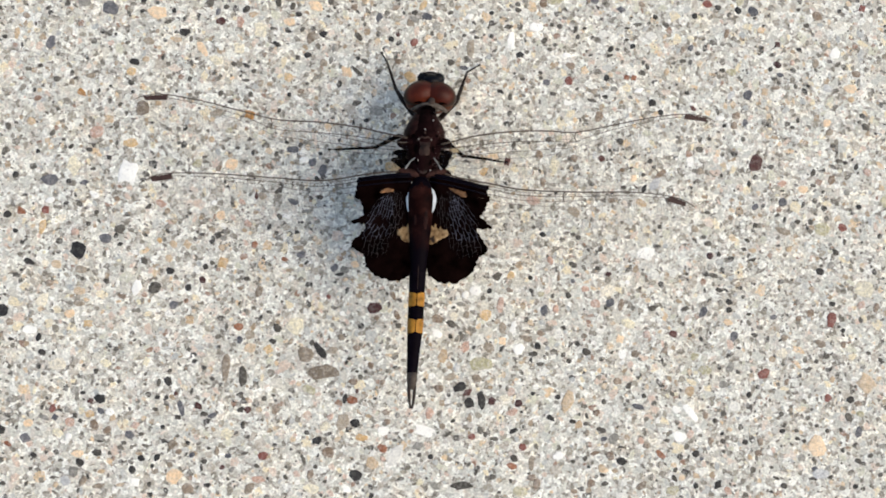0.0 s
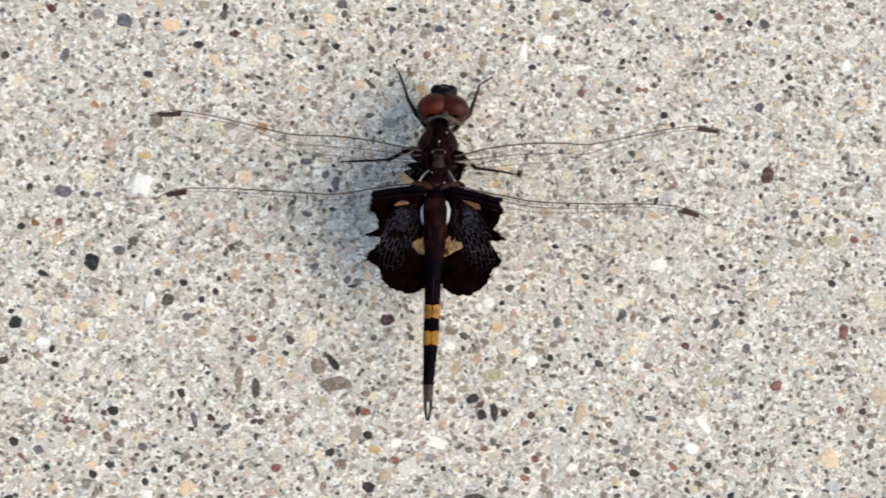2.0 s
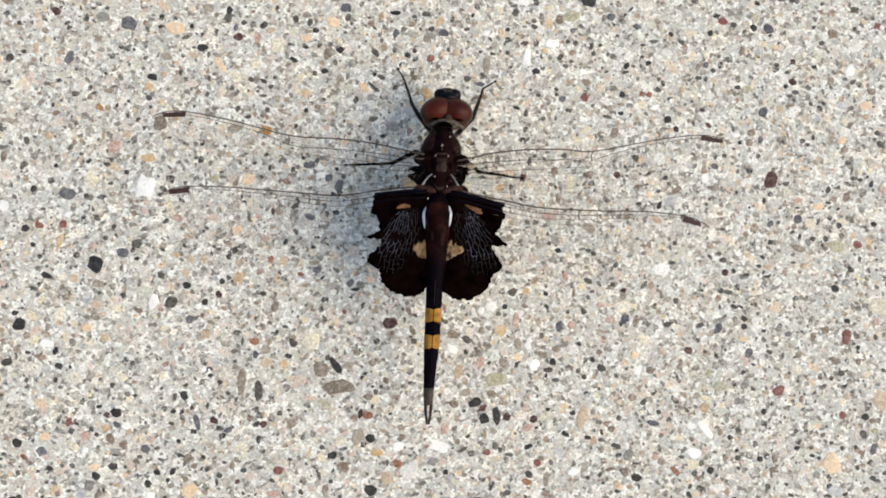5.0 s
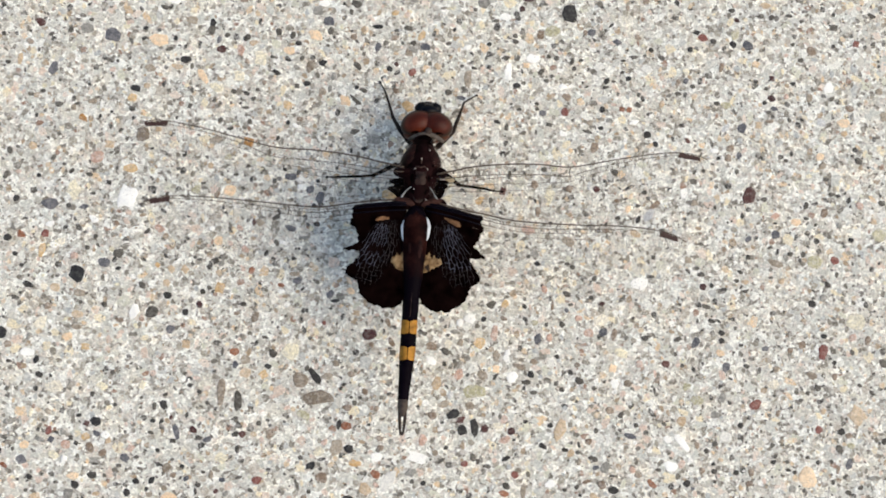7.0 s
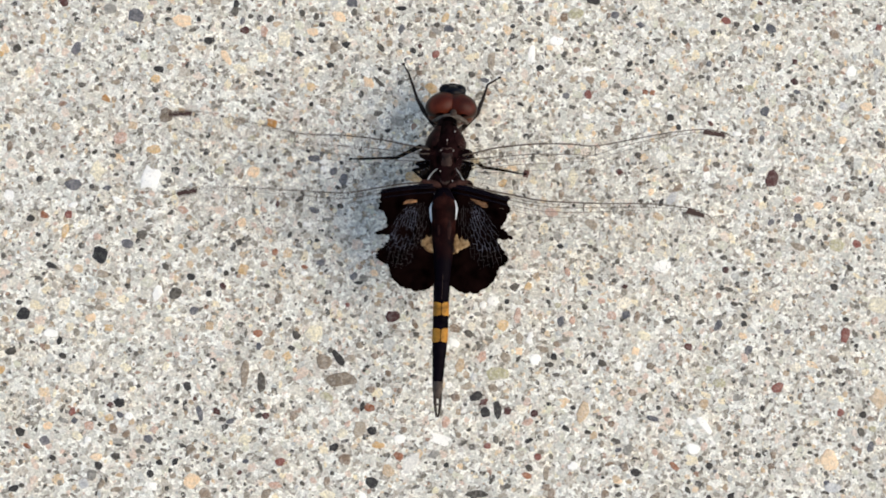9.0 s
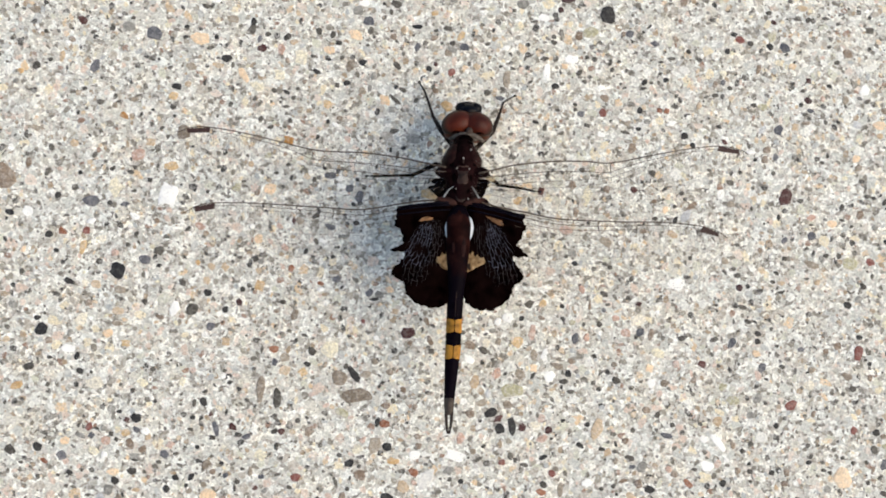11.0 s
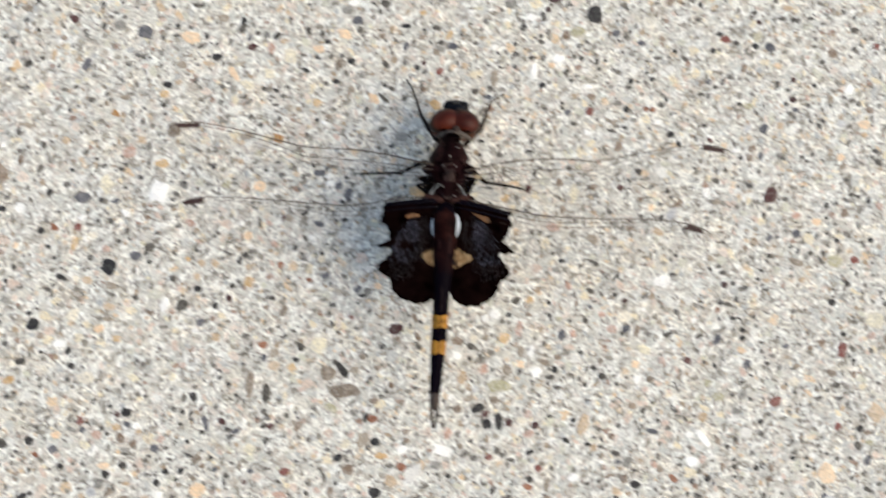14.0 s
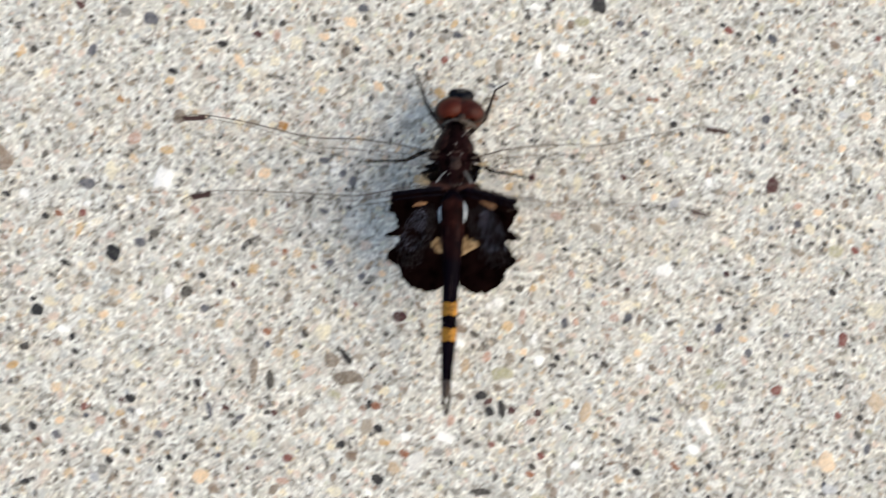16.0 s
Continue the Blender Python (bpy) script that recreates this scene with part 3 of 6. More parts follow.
def build_abdomen():
    # a loft with a small groove at each joint
    joints = [22.7, 19.6, 15.6, 11.2, 6.4, 2.4, -1.2, -4.8, -7.4]
    ys = sorted({r[1] for r in ABDOMEN_ROWS} | {24.4 - 0.5 * k for k in range(66)} | {j + d for j in joints for d in (-0.12, 0.0, 0.12)}, reverse=True)
    rows = []
    for y in ys:
        x, _, z, w, h = abdomen_at(y)
        k = 0.955 if y in joints else 1.0
        rows.append((x, y, z, w * k, h * k))
    abdomen = part("abdomen", loft(rows, 24), ABDOMEN, dragonfly, "long black-brown abdomen with two yellow bands")
    for top, low in ((5.75, 3.5), (1.55, -0.75)):
        for s in (-1, 1):
            bm = bmesh.new()
            rings = []
            for k in range(7):
                row = []
                for j in range(9):
                    a = radians(-12 + 99.0 * j / 8)
                    inset = 0.34 * max(0.0, abs(j - 4.2) / 4.2) ** 3 * (1 if j > 4 else 0.75)
                    y = top - inset + (low - top + 2 * inset) * k / 6
                    x, _, z, w, h = abdomen_at(y)
                    row.append(bm.verts.new((x + s * (w * 1.03 * math.cos(a)), y, z + h * 1.035 * math.sin(a))))
                rings.append(row)
            for a, b in zip(rings, rings[1:]):
                for j in range(8):
                    bm.faces.new((a[j], a[j + 1], b[j + 1], b[j]))
            part("yellow_band", bm, YELLOW, abdomen, "yellow-orange half band")
    bm = tube(bmesh.new(), [(abdomen_at(y)[0], y, abdomen_at(y)[2] + abdomen_at(y)[4] * 0.985) for y in (22.5, 19, 16, 13, 10, 6.2)], [0.09, 0.05], 6)
    part("keel", bm, THORAX_RIDGE, abdomen, "thin brown ridge along the back")
    rows = []
    for y in [23.4 - 0.4 * k for k in range(37)]:
        x, _, z, w, h = abdomen_at(y)
        f = min(1.0, (23.7 - y) / 1.2)
        rows.append((x, y, z + h * 0.16, w * 0.97 * f, h * (0.87 - 0.03 * max(0.0, (11.5 - y) / 2.5) ** 2)))
    part("front_segment", loft(rows, 20), ABDOMEN_FRONT, abdomen, "red-brown front of the abdomen")
    # highlight put in as a paler streak along each side of the keel, stronger on one side
    for s, r0 in ((1, 0.62), (-1, 0.5)):
        line = []
        for y in [20.4 - 0.5 * k for k in range(13)]:
            x, _, z, w, h = abdomen_at(y)
            line.append((x + s * 0.34 * w, y, z + h * 0.72))
        part("back_highlight", tube(bmesh.new(), line, [r0 * math.sin(math.pi * (k + 0.6) / 13.2) for k in range(13)], 8), THORAX_SIDE, abdomen, "faint red streak standing in for the highlight beside the keel")
    part("tail_plate", loft([(9.56, -7.0, 12.0, 0.86, 0.95), (9.55, -8.4, 12.0, 0.84, 0.9), (9.54, -9.8, 11.9, 0.5, 0.5)], 14), CLAW, abdomen, "brown last segment")
    for s in (-1, 1):
        line = eased([(9.55 + s * 0.4, -8.6, 12.0), (9.55 + s * 0.44, -10.0, 12.1), (9.54 + s * 0.33, -11.5, 12.1), (9.52 + s * 0.12, -12.8, 12.0)], 4)
        part("cercus", tube(bmesh.new(), line, [0.34, 0.17], 8), CERCUS, abdomen, "dark tail clasper")
    return abdomen


def chord_line(lead, chord, share):
    """Points at a share of the chord behind the leading edge."""
    n = len(lead) - 1
    return [Vector((p.x, p.y - chord(i / n) * share, p.z)) for i, p in enumerate(lead)]


def build_wing(kind, lead_points, z, side, chord, node_at, stigma, veins, seed):
    """A clear wing: skin, leading edge, long veins and cross veins, dark stigma near the tip."""
    rng = random.Random(seed)
    lead = eased([(x, y, z) for x, y in lead_points], 6)
    n = len(lead) - 1
    bm = bmesh.new()
    lines = [chord_line(lead, chord, k / 8) for k in range(9)]
    grid = [[bm.verts.new((p.x, p.y, p.z + 0.12 * ((k % 2) - 0.5) * (1 - i / n))) for i, p in enumerate(line)] for k, line in enumerate(lines)]
    for a, b in zip(grid, grid[1:]):
        for i in range(n):
            bm.faces.new((a[i], a[i + 1], b[i + 1], b[i]))
    wing = part(kind, bm, MEMBRANE, dragonfly, "clear veined wing with a dark spot near the tip")
    part("leading_edge", tube(bmesh.new(), lead, [0.14, 0.065], 6), VEIN, wing, "brown leading edge")
    node = round(node_at * n)
    # long veins: share of the chord at root, node and tip, start and end along the wing, thickness
    for a, m, b, i0, i1, r in veins:
        line = []
        for i in range(round(i0 * n), round(i1 * n) + 1):
            k = i / n
            if k < node_at:
                share = a + (m - a) * k / node_at
            else:
                share = b + (m - b) * math.exp(-(k - node_at) / 0.05)
            p = lead[i]
            line.append((p.x, p.y - chord(k) * share, p.z + 0.03))
        if len(line) > 2:
            part("vein", tube(bmesh.new(), line, [r, r * 0.4], 5), VEIN, wing)
    # the strong cross vein at the node, and fine cross veins
    p = lead[node]
    c = chord(node_at)
    part("nodus", tube(bmesh.new(), [(p.x, p.y, p.z + 0.05), (p.x - side * 0.25, p.y - 0.75, p.z + 0.05), (p.x - side * 0.1, p.y - 1.5, p.z + 0.03)], [0.1, 0.08], 5), VEIN, wing, "dark cross vein at the node")
    bm = bmesh.new()
    for i in range(2, n - 1):
        k = i / n
        for a, b in ((0.0, 0.085), (0.085, 0.16), (0.16, 0.3)):
            if rng.random() < 0.8:
                q = lead[i]
                dx = rng.uniform(-0.3, 0.3)
                tube(bm, [(q.x + dx, q.y - chord(k) * a, q.z), (q.x + dx + 0.1, q.y - chord(k) * b, q.z)], [0.018, 0.018], 4)
    for i in range(4, n - 1):
        k = i / n
        for j in range(9):
            if rng.random() < 0.75:
                q = lead[i]
                a = 0.3 + 0.075 * j
                dx = rng.uniform(-0.5, 0.5)
                tube(bm, [(q.x + dx, q.y - chord(k) * a, q.z), (q.x + dx - side * 0.25, q.y - chord(k) * (a + 0.075), q.z)], [0.008, 0.008], 3)
    part("cross_vein_net", bm, VEIN, wing)["kind"] = "stuff"
    (x0, y0), (x1, y1), w = stigma
    d = Vector((x1 - x0, y1 - y0)).normalized()
    off = Vector((-d.y, d.x)) * (w / 2)
    bm = bmesh.new()
    quad = [(x0 + off.x, y0 + off.y), (x1 + off.x * 0.8, y1 + off.y * 0.8), (x1 - off.x * 0.8 + d.x * 0.25, y1 - off.y * 0.8), (x0 - off.x - d.x * 0.2, y0 - off.y)]
    face = bm.faces.new([bm.verts.new((x, y, z - 0.05)) for x, y in quad])
    up = bmesh.ops.extrude_face_region(bm, geom=[face])
    for g in up["geom"]:
        if isinstance(g, bmesh.types.BMVert):
            g.co.z += 0.18
    bmesh.ops.bevel(bm, geom=bm.edges[:], offset=0.05, segments=1, affect="EDGES")
    part("pterostigma", bm, STIGMA, wing, "dark brown wing spot", smooth=False)
    return wing


def fore_chord(k):
    return (3.2 + 7.3 * min(k / 0.35, 1.0) ** 0.8) * max(0.02, 1 - max(0.0, (k - 0.62) / 0.38) ** 2.2)


def hind_chord(k):
    return (12.0 + 1.0 * min(k / 0.3, 1.0) - 3.0 * k) * max(0.02, 1 - max(0.0, (k - 0.6) / 0.4) ** 2.2)


LONG_VEINS = [(0.22, 0.145, 0.055, 0.0, 0.93, 0.08), (0.42, 0.085, 0.12, 0.05, 0.5, 0.06), (0.50, 0.23, 0.13, 0.06, 0.62, 0.06), (0.66, 0.31, 0.22, 0.07, 0.56, 0.045), (0.85, 0.42, 0.36, 0.03, 0.6, 0.03),
              (0.95, 0.6, 0.5, 0.1, 0.85, 0.018), (0.98, 0.78, 0.7, 0.14, 0.8, 0.016), (1.0, 1.0, 1.0, 0.05, 0.98, 0.018)]
HIND_VEINS = [(0.08, 0.075, 0.05, 0.0, 0.92, 0.075), (0.04, 0.035, 0.03, 0.0, 0.42, 0.05), (0.15, 0.14, 0.10, 0.02, 0.62, 0.065), (0.22, 0.21, 0.2, 0.05, 0.5, 0.045), (0.32, 0.36, 0.4, 0.2, 0.6, 0.026),
              (0.45, 0.5, 0.5, 0.25, 0.85, 0.016), (0.62, 0.66, 0.68, 0.25, 0.8, 0.015), (1.0, 1.0, 1.0, 0.28, 0.98, 0.016)]


def ragged(points, seed, size):
    """A closed outline through points, with small teeth."""
    rng = random.Random(seed)
    loop = eased([(x, y, 0) for x, y in points], 6)
    out = []
    for i, p in enumerate(loop):
        k = min(i // 6, len(points) - 2)
        a, b = Vector(points[k]), Vector(points[k + 1])
        q = (p.to_2d() + a.lerp(b, i / 6 - k)) / 2
        out.append((q.x + rng.uniform(-size, size), q.y + rng.uniform(-size, size)))
    return out[:-1]


def net(inside, wanted, z, root, angles, seed, thick):
    """Raised veins in long uneven cells that fan out from the wing's root, where they are wanted."""
    bm = bmesh.new()
    count, steps = 15, 27

    def at(k, j):
        r = random.Random(k * 7919 + j * 104729 + seed)
        shift = 0.13 if (k + j // 2) % 2 == 0 else -0.13
        d = 2.0 + 0.53 * j + r.uniform(-0.18, 0.18)
        a = radians(angles[0] + (angles[1] - angles[0]) * (k + shift + 0.3 * math.sin(0.4 * j + seed) + r.uniform(-0.18, 0.18)) / count)
        return root[0] + d * math.cos(a), root[1] + d * math.sin(a)

    for k in range(count):
        for j in range(steps):
            p = at(k, j)
            ends = [at(k, j + 1)] + ([at(k + 1, j)] if (j + (k % 2) * 2 + k // 4) % 3 == 0 else [])
            for q in ends:
                seen = min(inside(p), inside(q))
                if seen > 0.1 and wanted(p) and random.Random(k * 331 + j * 17 + len(bm.verts)).random() < 0.72 + 0.28 * seen:
                    tube(bm, [(*p, z), (*q, z)], [(0.016 + 0.038 * seen * random.Random(k + 50 * j).uniform(0.6, 1.1)) * thick] * 2, 4)
    return bm


class Zone:
    """A soft-edged ellipse."""

    def __init__(self, centre, radii, turn):
        self.centre, self.radii, self.turn = centre, radii, radians(turn)

    def __call__(self, p):
        dx, dy = p[0] - self.centre[0], p[1] - self.centre[1]
        c, s = math.cos(self.turn), math.sin(self.turn)
        d = math.hypot((dx * c + dy * s) / self.radii[0], (-dx * s + dy * c) / self.radii[1])
        return max(0.0, min(1.0, (1.12 - d) * 4))


def build_saddle(wing, outline, windows, streak, pale, zones, seed):
    """The dark ragged patch at a hindwing's root, with its veins and pale windows."""
    z = 13.6
    saddle = part("saddle_patch", sheet(ragged(outline, seed, 0.19), z, 0.1, 0.25), SADDLE, wing, "ragged black patch at the wing's root")
    zone, middle, root, angles = zones

    def bright(p):
        return middle(p) > 0.5 and p[1] > 14.3

    part("vein_net", net(zone, bright, z + 0.2, root, angles, seed, 1.0), NET_VEIN, wing, "net of fine blue-grey veins")["kind"] = "stuff"
    part("dim_vein_net", net(zone, lambda p: not bright(p), z + 0.2, root, angles, seed, 0.85), NET_BROWN, wing, "net of fine grey-brown veins")["kind"] = "stuff"
    part("tan_window", sheet(ragged(windows, seed + 1, 0.09), z + 0.16, 0.08, 0.1), WINDOW, wing, "ragged tan window beside the abdomen")
    part("orange_streak", sheet(ragged(streak, seed + 2, 0.09), z + 0.18, 0.07, 0.0), STREAK, wing, "orange streak near the root")
    part("membranule", sheet(ragged(pale, seed + 3, 0.02), z + 0.2, 0.3, 0.0), PALE, wing, "pale blue-white crescent along the abdomen")
    # strong dark ribs along the front of the patch
    (x0, y0), (x1, y1) = outline[0], outline[1]
    for k, r in ((0.12, 0.2), (0.55, 0.16), (1.35, 0.14)):
        line = [(x0 + (x1 - x0) * t, y0 + (y1 - y0) * t - k + 0.1 * math.sin(4 * t), z + 0.25) for t in (0, 0.25, 0.5, 0.75, 1.0)]
        part("rib", tube(bmesh.new(), line, [r, r * 0.8], 6), DARK_VEIN, wing)
    return saddle


def build_wings():
    wings = {}
    wings["left_fore"] = build_wing("forewing", [(8.2, 30.5), (4.0, 31.3), (0.4, 32.0), (-5.3, 32.65), (-12.6, 32.9), (-18.6, 34.2), (-24.2, 35.5), (-30.3, 36.45), (-33.3, 36.25), (-35.2, 35.5)],
                                    14.0, -1, fore_chord, 0.47, ((-30.1, 36.0), (-33.5, 35.75), 0.85), LONG_VEINS, 11)
    wings["right_fore"] = build_wing("forewing", [(13.6, 29.6), (16.8, 30.4), (19.5, 31.1), (25.3, 31.85), (31.0, 32.05), (35.6, 31.9), (42.6, 33.4), (48.5, 34.6), (53.6, 35.2), (57.1, 34.75), (58.6, 34.0)],
                                     14.0, 1, fore_chord, 0.5, ((53.6, 34.8), (57.0, 34.3), 0.85), LONG_VEINS, 12)
    wings["left_hind"] = build_wing("hindwing", [(8.2, 25.2), (4.5, 25.0), (0.9, 24.5), (-5.3, 23.5), (-11.3, 23.75), (-18.2, 24.15), (-23.4, 24.4), (-29.4, 24.35), (-32.0, 23.8), (-34.2, 22.6)],
                                    13.5, -1, hind_chord, 0.42, ((-29.2, 23.85), (-32.2, 23.3), 0.95), HIND_VEINS, 13)
    wings["right_hind"] = build_wing("hindwing", [(12.8, 25.3), (16.9, 24.2), (21.5, 23.4), (27.2, 22.45), (36.8, 22.2), (42.6, 22.3), (46.5, 22.2), (50.8, 21.75), (53.5, 21.0), (55.2, 20.0)],
                                     13.5, 1, hind_chord, 0.4, ((50.9, 21.3), (53.6, 20.4), 0.95), HIND_VEINS, 14)
    build_saddle(wings["left_hind"], [(8.9, 24.9), (0.4, 24.1), (0.2, 22.2), (-0.1, 21.0), (1.0, 19.8), (1.1, 17.9), (-1.1, 16.8), (1.3, 16.6), (1.3, 15.6), (-0.5, 14.0), (-0.5, 12.7), (1.3, 11.8), (1.7, 10.0), (3.3, 8.4), (6.0, 7.4), (8.2, 8.2), (9.4, 10.2), (9.4, 17.5), (8.9, 24.9)],
                 [(9.4, 17.0), (8.9, 16.4), (8.5, 16.9), (8.1, 16.2), (7.6, 16.6), (7.3, 15.9), (6.8, 15.9), (6.6, 15.0), (7.1, 14.7), (7.6, 13.95), (9.4, 13.75), (9.4, 17.0)], [(3.8, 21.7), (4.2, 22.1), (4.8, 22.4), (5.5, 22.4), (6.15, 22.2), (5.8, 21.8), (4.7, 21.62), (3.8, 21.7)],
                 [(9.6, 22.7), (8.6, 22.0), (8.05, 20.8), (8.2, 19.3), (8.5, 18.5), (8.9, 19.5), (9.1, 21.2), (9.6, 22.7)],
                 (Zone((4.4, 16.3), (2.7, 5.9), -22), Zone((3.6, 16.6), (1.9, 5.2), -20), (7.4, 27.0), (236, 278)), 21)
    build_saddle(wings["right_hind"], [(12.0, 24.9), (21.1, 23.0), (20.9, 21.9), (21.6, 20.9), (20.7, 19.0), (20.1, 17.8), (22.1, 16.2), (19.3, 15.95), (20.4, 14.1), (21.4, 12.7), (19.8, 11.4), (18.9, 9.2), (16.4, 7.4), (13.6, 7.3), (11.8, 8.4), (11.2, 10.2), (11.4, 17.5), (12.0, 24.9)],
                 [(11.3, 17.1), (12.0, 16.9), (12.4, 16.2), (12.8, 16.9), (13.2, 15.8), (13.6, 16.4), (14.0, 15.7), (14.6, 15.9), (14.9, 15.0), (14.2, 14.5), (13.4, 14.2), (12.5, 13.5), (11.3, 13.7), (11.3, 17.1)], [(14.9, 22.55), (15.7, 22.4), (16.6, 22.2), (17.4, 21.95), (17.8, 21.5), (17.7, 21.05), (16.9, 21.25), (16.0, 21.75), (14.9, 22.55)],
                 [(11.9, 22.7), (12.5, 22.1), (12.9, 20.9), (12.7, 19.4), (12.2, 18.4), (11.9, 19.5), (11.8, 21.2), (11.9, 22.7)],
                 (Zone((16.7, 16.2), (2.8, 5.9), 24), Zone((17.3, 16.5), (1.9, 5.2), 18), (13.5, 27.0), (304, 262)), 22)
    return wings


def build_legs():
    """Six legs: thigh, shin and foot, each from the body to the concrete."""
    rows = [
        ("brown", [(10.2, 35.0, 6.0), (7.7, 38.0, 6.6), (6.5, 40.2, 6.0), (5.3, 45.4, 1.2), (4.8, 46.6, 0.3), (4.3, 47.5, 0.2)]),
        ("brown", [(13.8, 35.0, 6.0), (16.7, 38.0, 6.2), (17.8, 40.9, 5.0), (18.9, 44.0, 1.4), (20.1, 44.9, 0.4), (21.2, 45.6, 0.2)]),
        ("black", [(9.0, 31.4, 7.0), (7.0, 31.9, 7.5), (3.2, 30.2, 5.6), (-1.0, 30.4, 2.6), (-3.2, 30.6, 0.4), (-4.6, 30.6, 0.2)]),
        ("black", [(13.4, 30.6, 7.0), (15.7, 30.3, 7.5), (17.9, 28.9, 5.8), (22.0, 28.9, 2.6), (24.6, 28.75, 0.5), (25.9, 28.7, 0.2)]),
        ("black", [(9.4, 28.2, 8.5), (7.6, 28.0, 8.6), (6.0, 27.8, 8.2), (8.6, 26.2, 4.0), (9.0, 22.0, 0.5), (9.0, 20.5, 0.25)]),
        ("black", [(12.6, 28.6, 7.5), (14.2, 28.6, 8.0), (15.5, 28.4, 7.6), (13.2, 26.2, 4.0), (13.0, 22.0, 0.5), (13.0, 20.5, 0.25)]),
    ]
    rng = random.Random(9)
    for tone, pts in rows:
        bm = bmesh.new()
        tube(bm, pts[:3], [0.46, 0.42, 0.3], 8)
        tube(bm, pts[2:5], [0.27, 0.2, 0.15], 7)
        tube(bm, pts[4:], [0.13, 0.07], 6)
        ball(bm, pts[2], (0.34, 0.34, 0.34), u=10, v=8)
        ball(bm, pts[-1], (0.3, 0.2, 0.16), u=8, v=6)
        a, b = Vector(pts[2]), Vector(pts[4])
        for k in range(9):
            p = a.lerp(b, 0.1 + 0.09 * k)
            d = Vector((rng.uniform(-1, 1), rng.uniform(-1, 1), rng.uniform(-0.2, 0.4))).normalized()
            tube(bm, [p, p + d * 0.7], [0.04, 0.01], 4)
        part("leg", bm, LEG if tone == "black" else LEG_BROWN, dragonfly, "spiny " + tone + " leg")


build_head()
thorax, abdomen = build_thorax(), build_abdomen()
wings = build_wings()
build_legs()


# ---- the pebbles in the concrete: x, y, length, width in millimetres, turn in degrees ----
OLIVE = [(21.4, -6.1, 4.1, 2.1, 0), (81.6, 17.5, 3.3, 2.5, 0), (93.6, 22.2, 2.9, 2.5, 160), (34.7, 57.6, 2.7, 1.9, 30), (28.0, -27.7, 2.4, 1.8, 0), (60.5, -7.2, 2.4, 1.6, 0), (-7.8, -10.3, 2.7, 1.4, -25), (54.4, -27.7, 2.2, 1.6, 0), (-26.8, 28.1, 1.9, 1.7, 80), (67.7, 58.0, 2.1, 1.5, 80), (58.5, -4.8, 1.6, 1.4, 0), (65.9, 45.1, 1.7, 1.2, 0), (35.1, 33.0, 1.5, 1.2, 20), (-21.7, 33.7, 1.4, 1.1, 20), (87.8, -14.8, 1.5, 1.0, 0), (31.8, 5.9, 1.4, 1.0, 10)]
GREY_A = [(80.1, 68.5, 2.7, 2.4, 31), (3.3, 37.5, 2.7, 1.7, 0), (76.0, 71.5, 2.4, 1.7, -8), (55.2, 67.2, 2.1, 1.9, 1), (-46.3, 55.5, 2.3, 1.7, 0), (22.5, 62.2, 2.0, 1.8, 31), (-6.7, 59.9, 2.0, 1.7, 1), (10.7, -19.9, 1.9, 1.7, 0), (-46.6, -23.7, 2.0, 1.6, 80), (44.3, -18.9, 2.1, 1.5, 60), (13.8, 52.4, 1.9, 1.4, 80), (-42.5, -18.1, 2.1, 1.2, 0), (-63.7, 7.1, 1.9, 1.3, 151), (64.9, -6.7, 1.7, 1.4, 80), (63.6, -9.7, 1.7, 1.4, 0), (77.2, -22.3, 1.7, 1.4, 0), (13.6, -26.6, 1.9, 1.2, -19), (31.8, 17.9, 1.6, 1.4, 0), (9.9, 53.6, 1.8, 1.2, -34), (-46.5, -10.2, 1.5, 1.4, 80)]
GREY_B = [(-1.9, 10.0, 1.5, 1.4, 0), (10.2, 62.5, 1.6, 1.2, 161), (-47.7, -13.5, 1.4, 1.3, 0), (0.6, 62.5, 1.8, 1.0, -38), (41.8, 22.7, 1.8, 1.0, 85), (83.3, 11.1, 1.5, 1.2, 50), (-56.9, -11.8, 1.7, 1.0, 0), (-0.4, 42.5, 1.4, 1.2, 0), (86.3, 24.0, 1.4, 1.1, -59), (31.1, 14.6, 1.4, 1.1, 40), (61.5, 10.6, 1.3, 1.1, 80), (-5.4, 65.3, 1.4, 1.0, 1), (-51.4, -14.8, 1.7, 0.8, -19), (-3.8, 48.3, 1.5, 0.9, 80), (-22.4, 15.3, 1.2, 1.1, 0), (76.5, 18.0, 1.4, 0.9, -59), (44.9, 41.8, 1.4, 0.9, 0), (91.7, -20.5, 1.2, 1.0, 0), (-54.0, 2.5, 1.2, 1.0, 60), (-8.3, 20.0, 1.7, 0.7, 0)]
GREY_C = [(-65.0, 45.4, 1.3, 0.9, 21), (82.0, -24.3, 1.4, 0.8, 80), (17.8, 4.2, 1.2, 0.9, 0), (-4.4, 46.1, 1.2, 0.9, 80), (-20.6, -23.6, 1.2, 0.9, 40), (-33.2, -4.8, 1.5, 0.7, -69), (88.9, 43.7, 1.4, 0.7, 80), (7.3, -14.7, 1.0, 0.9, 0)]
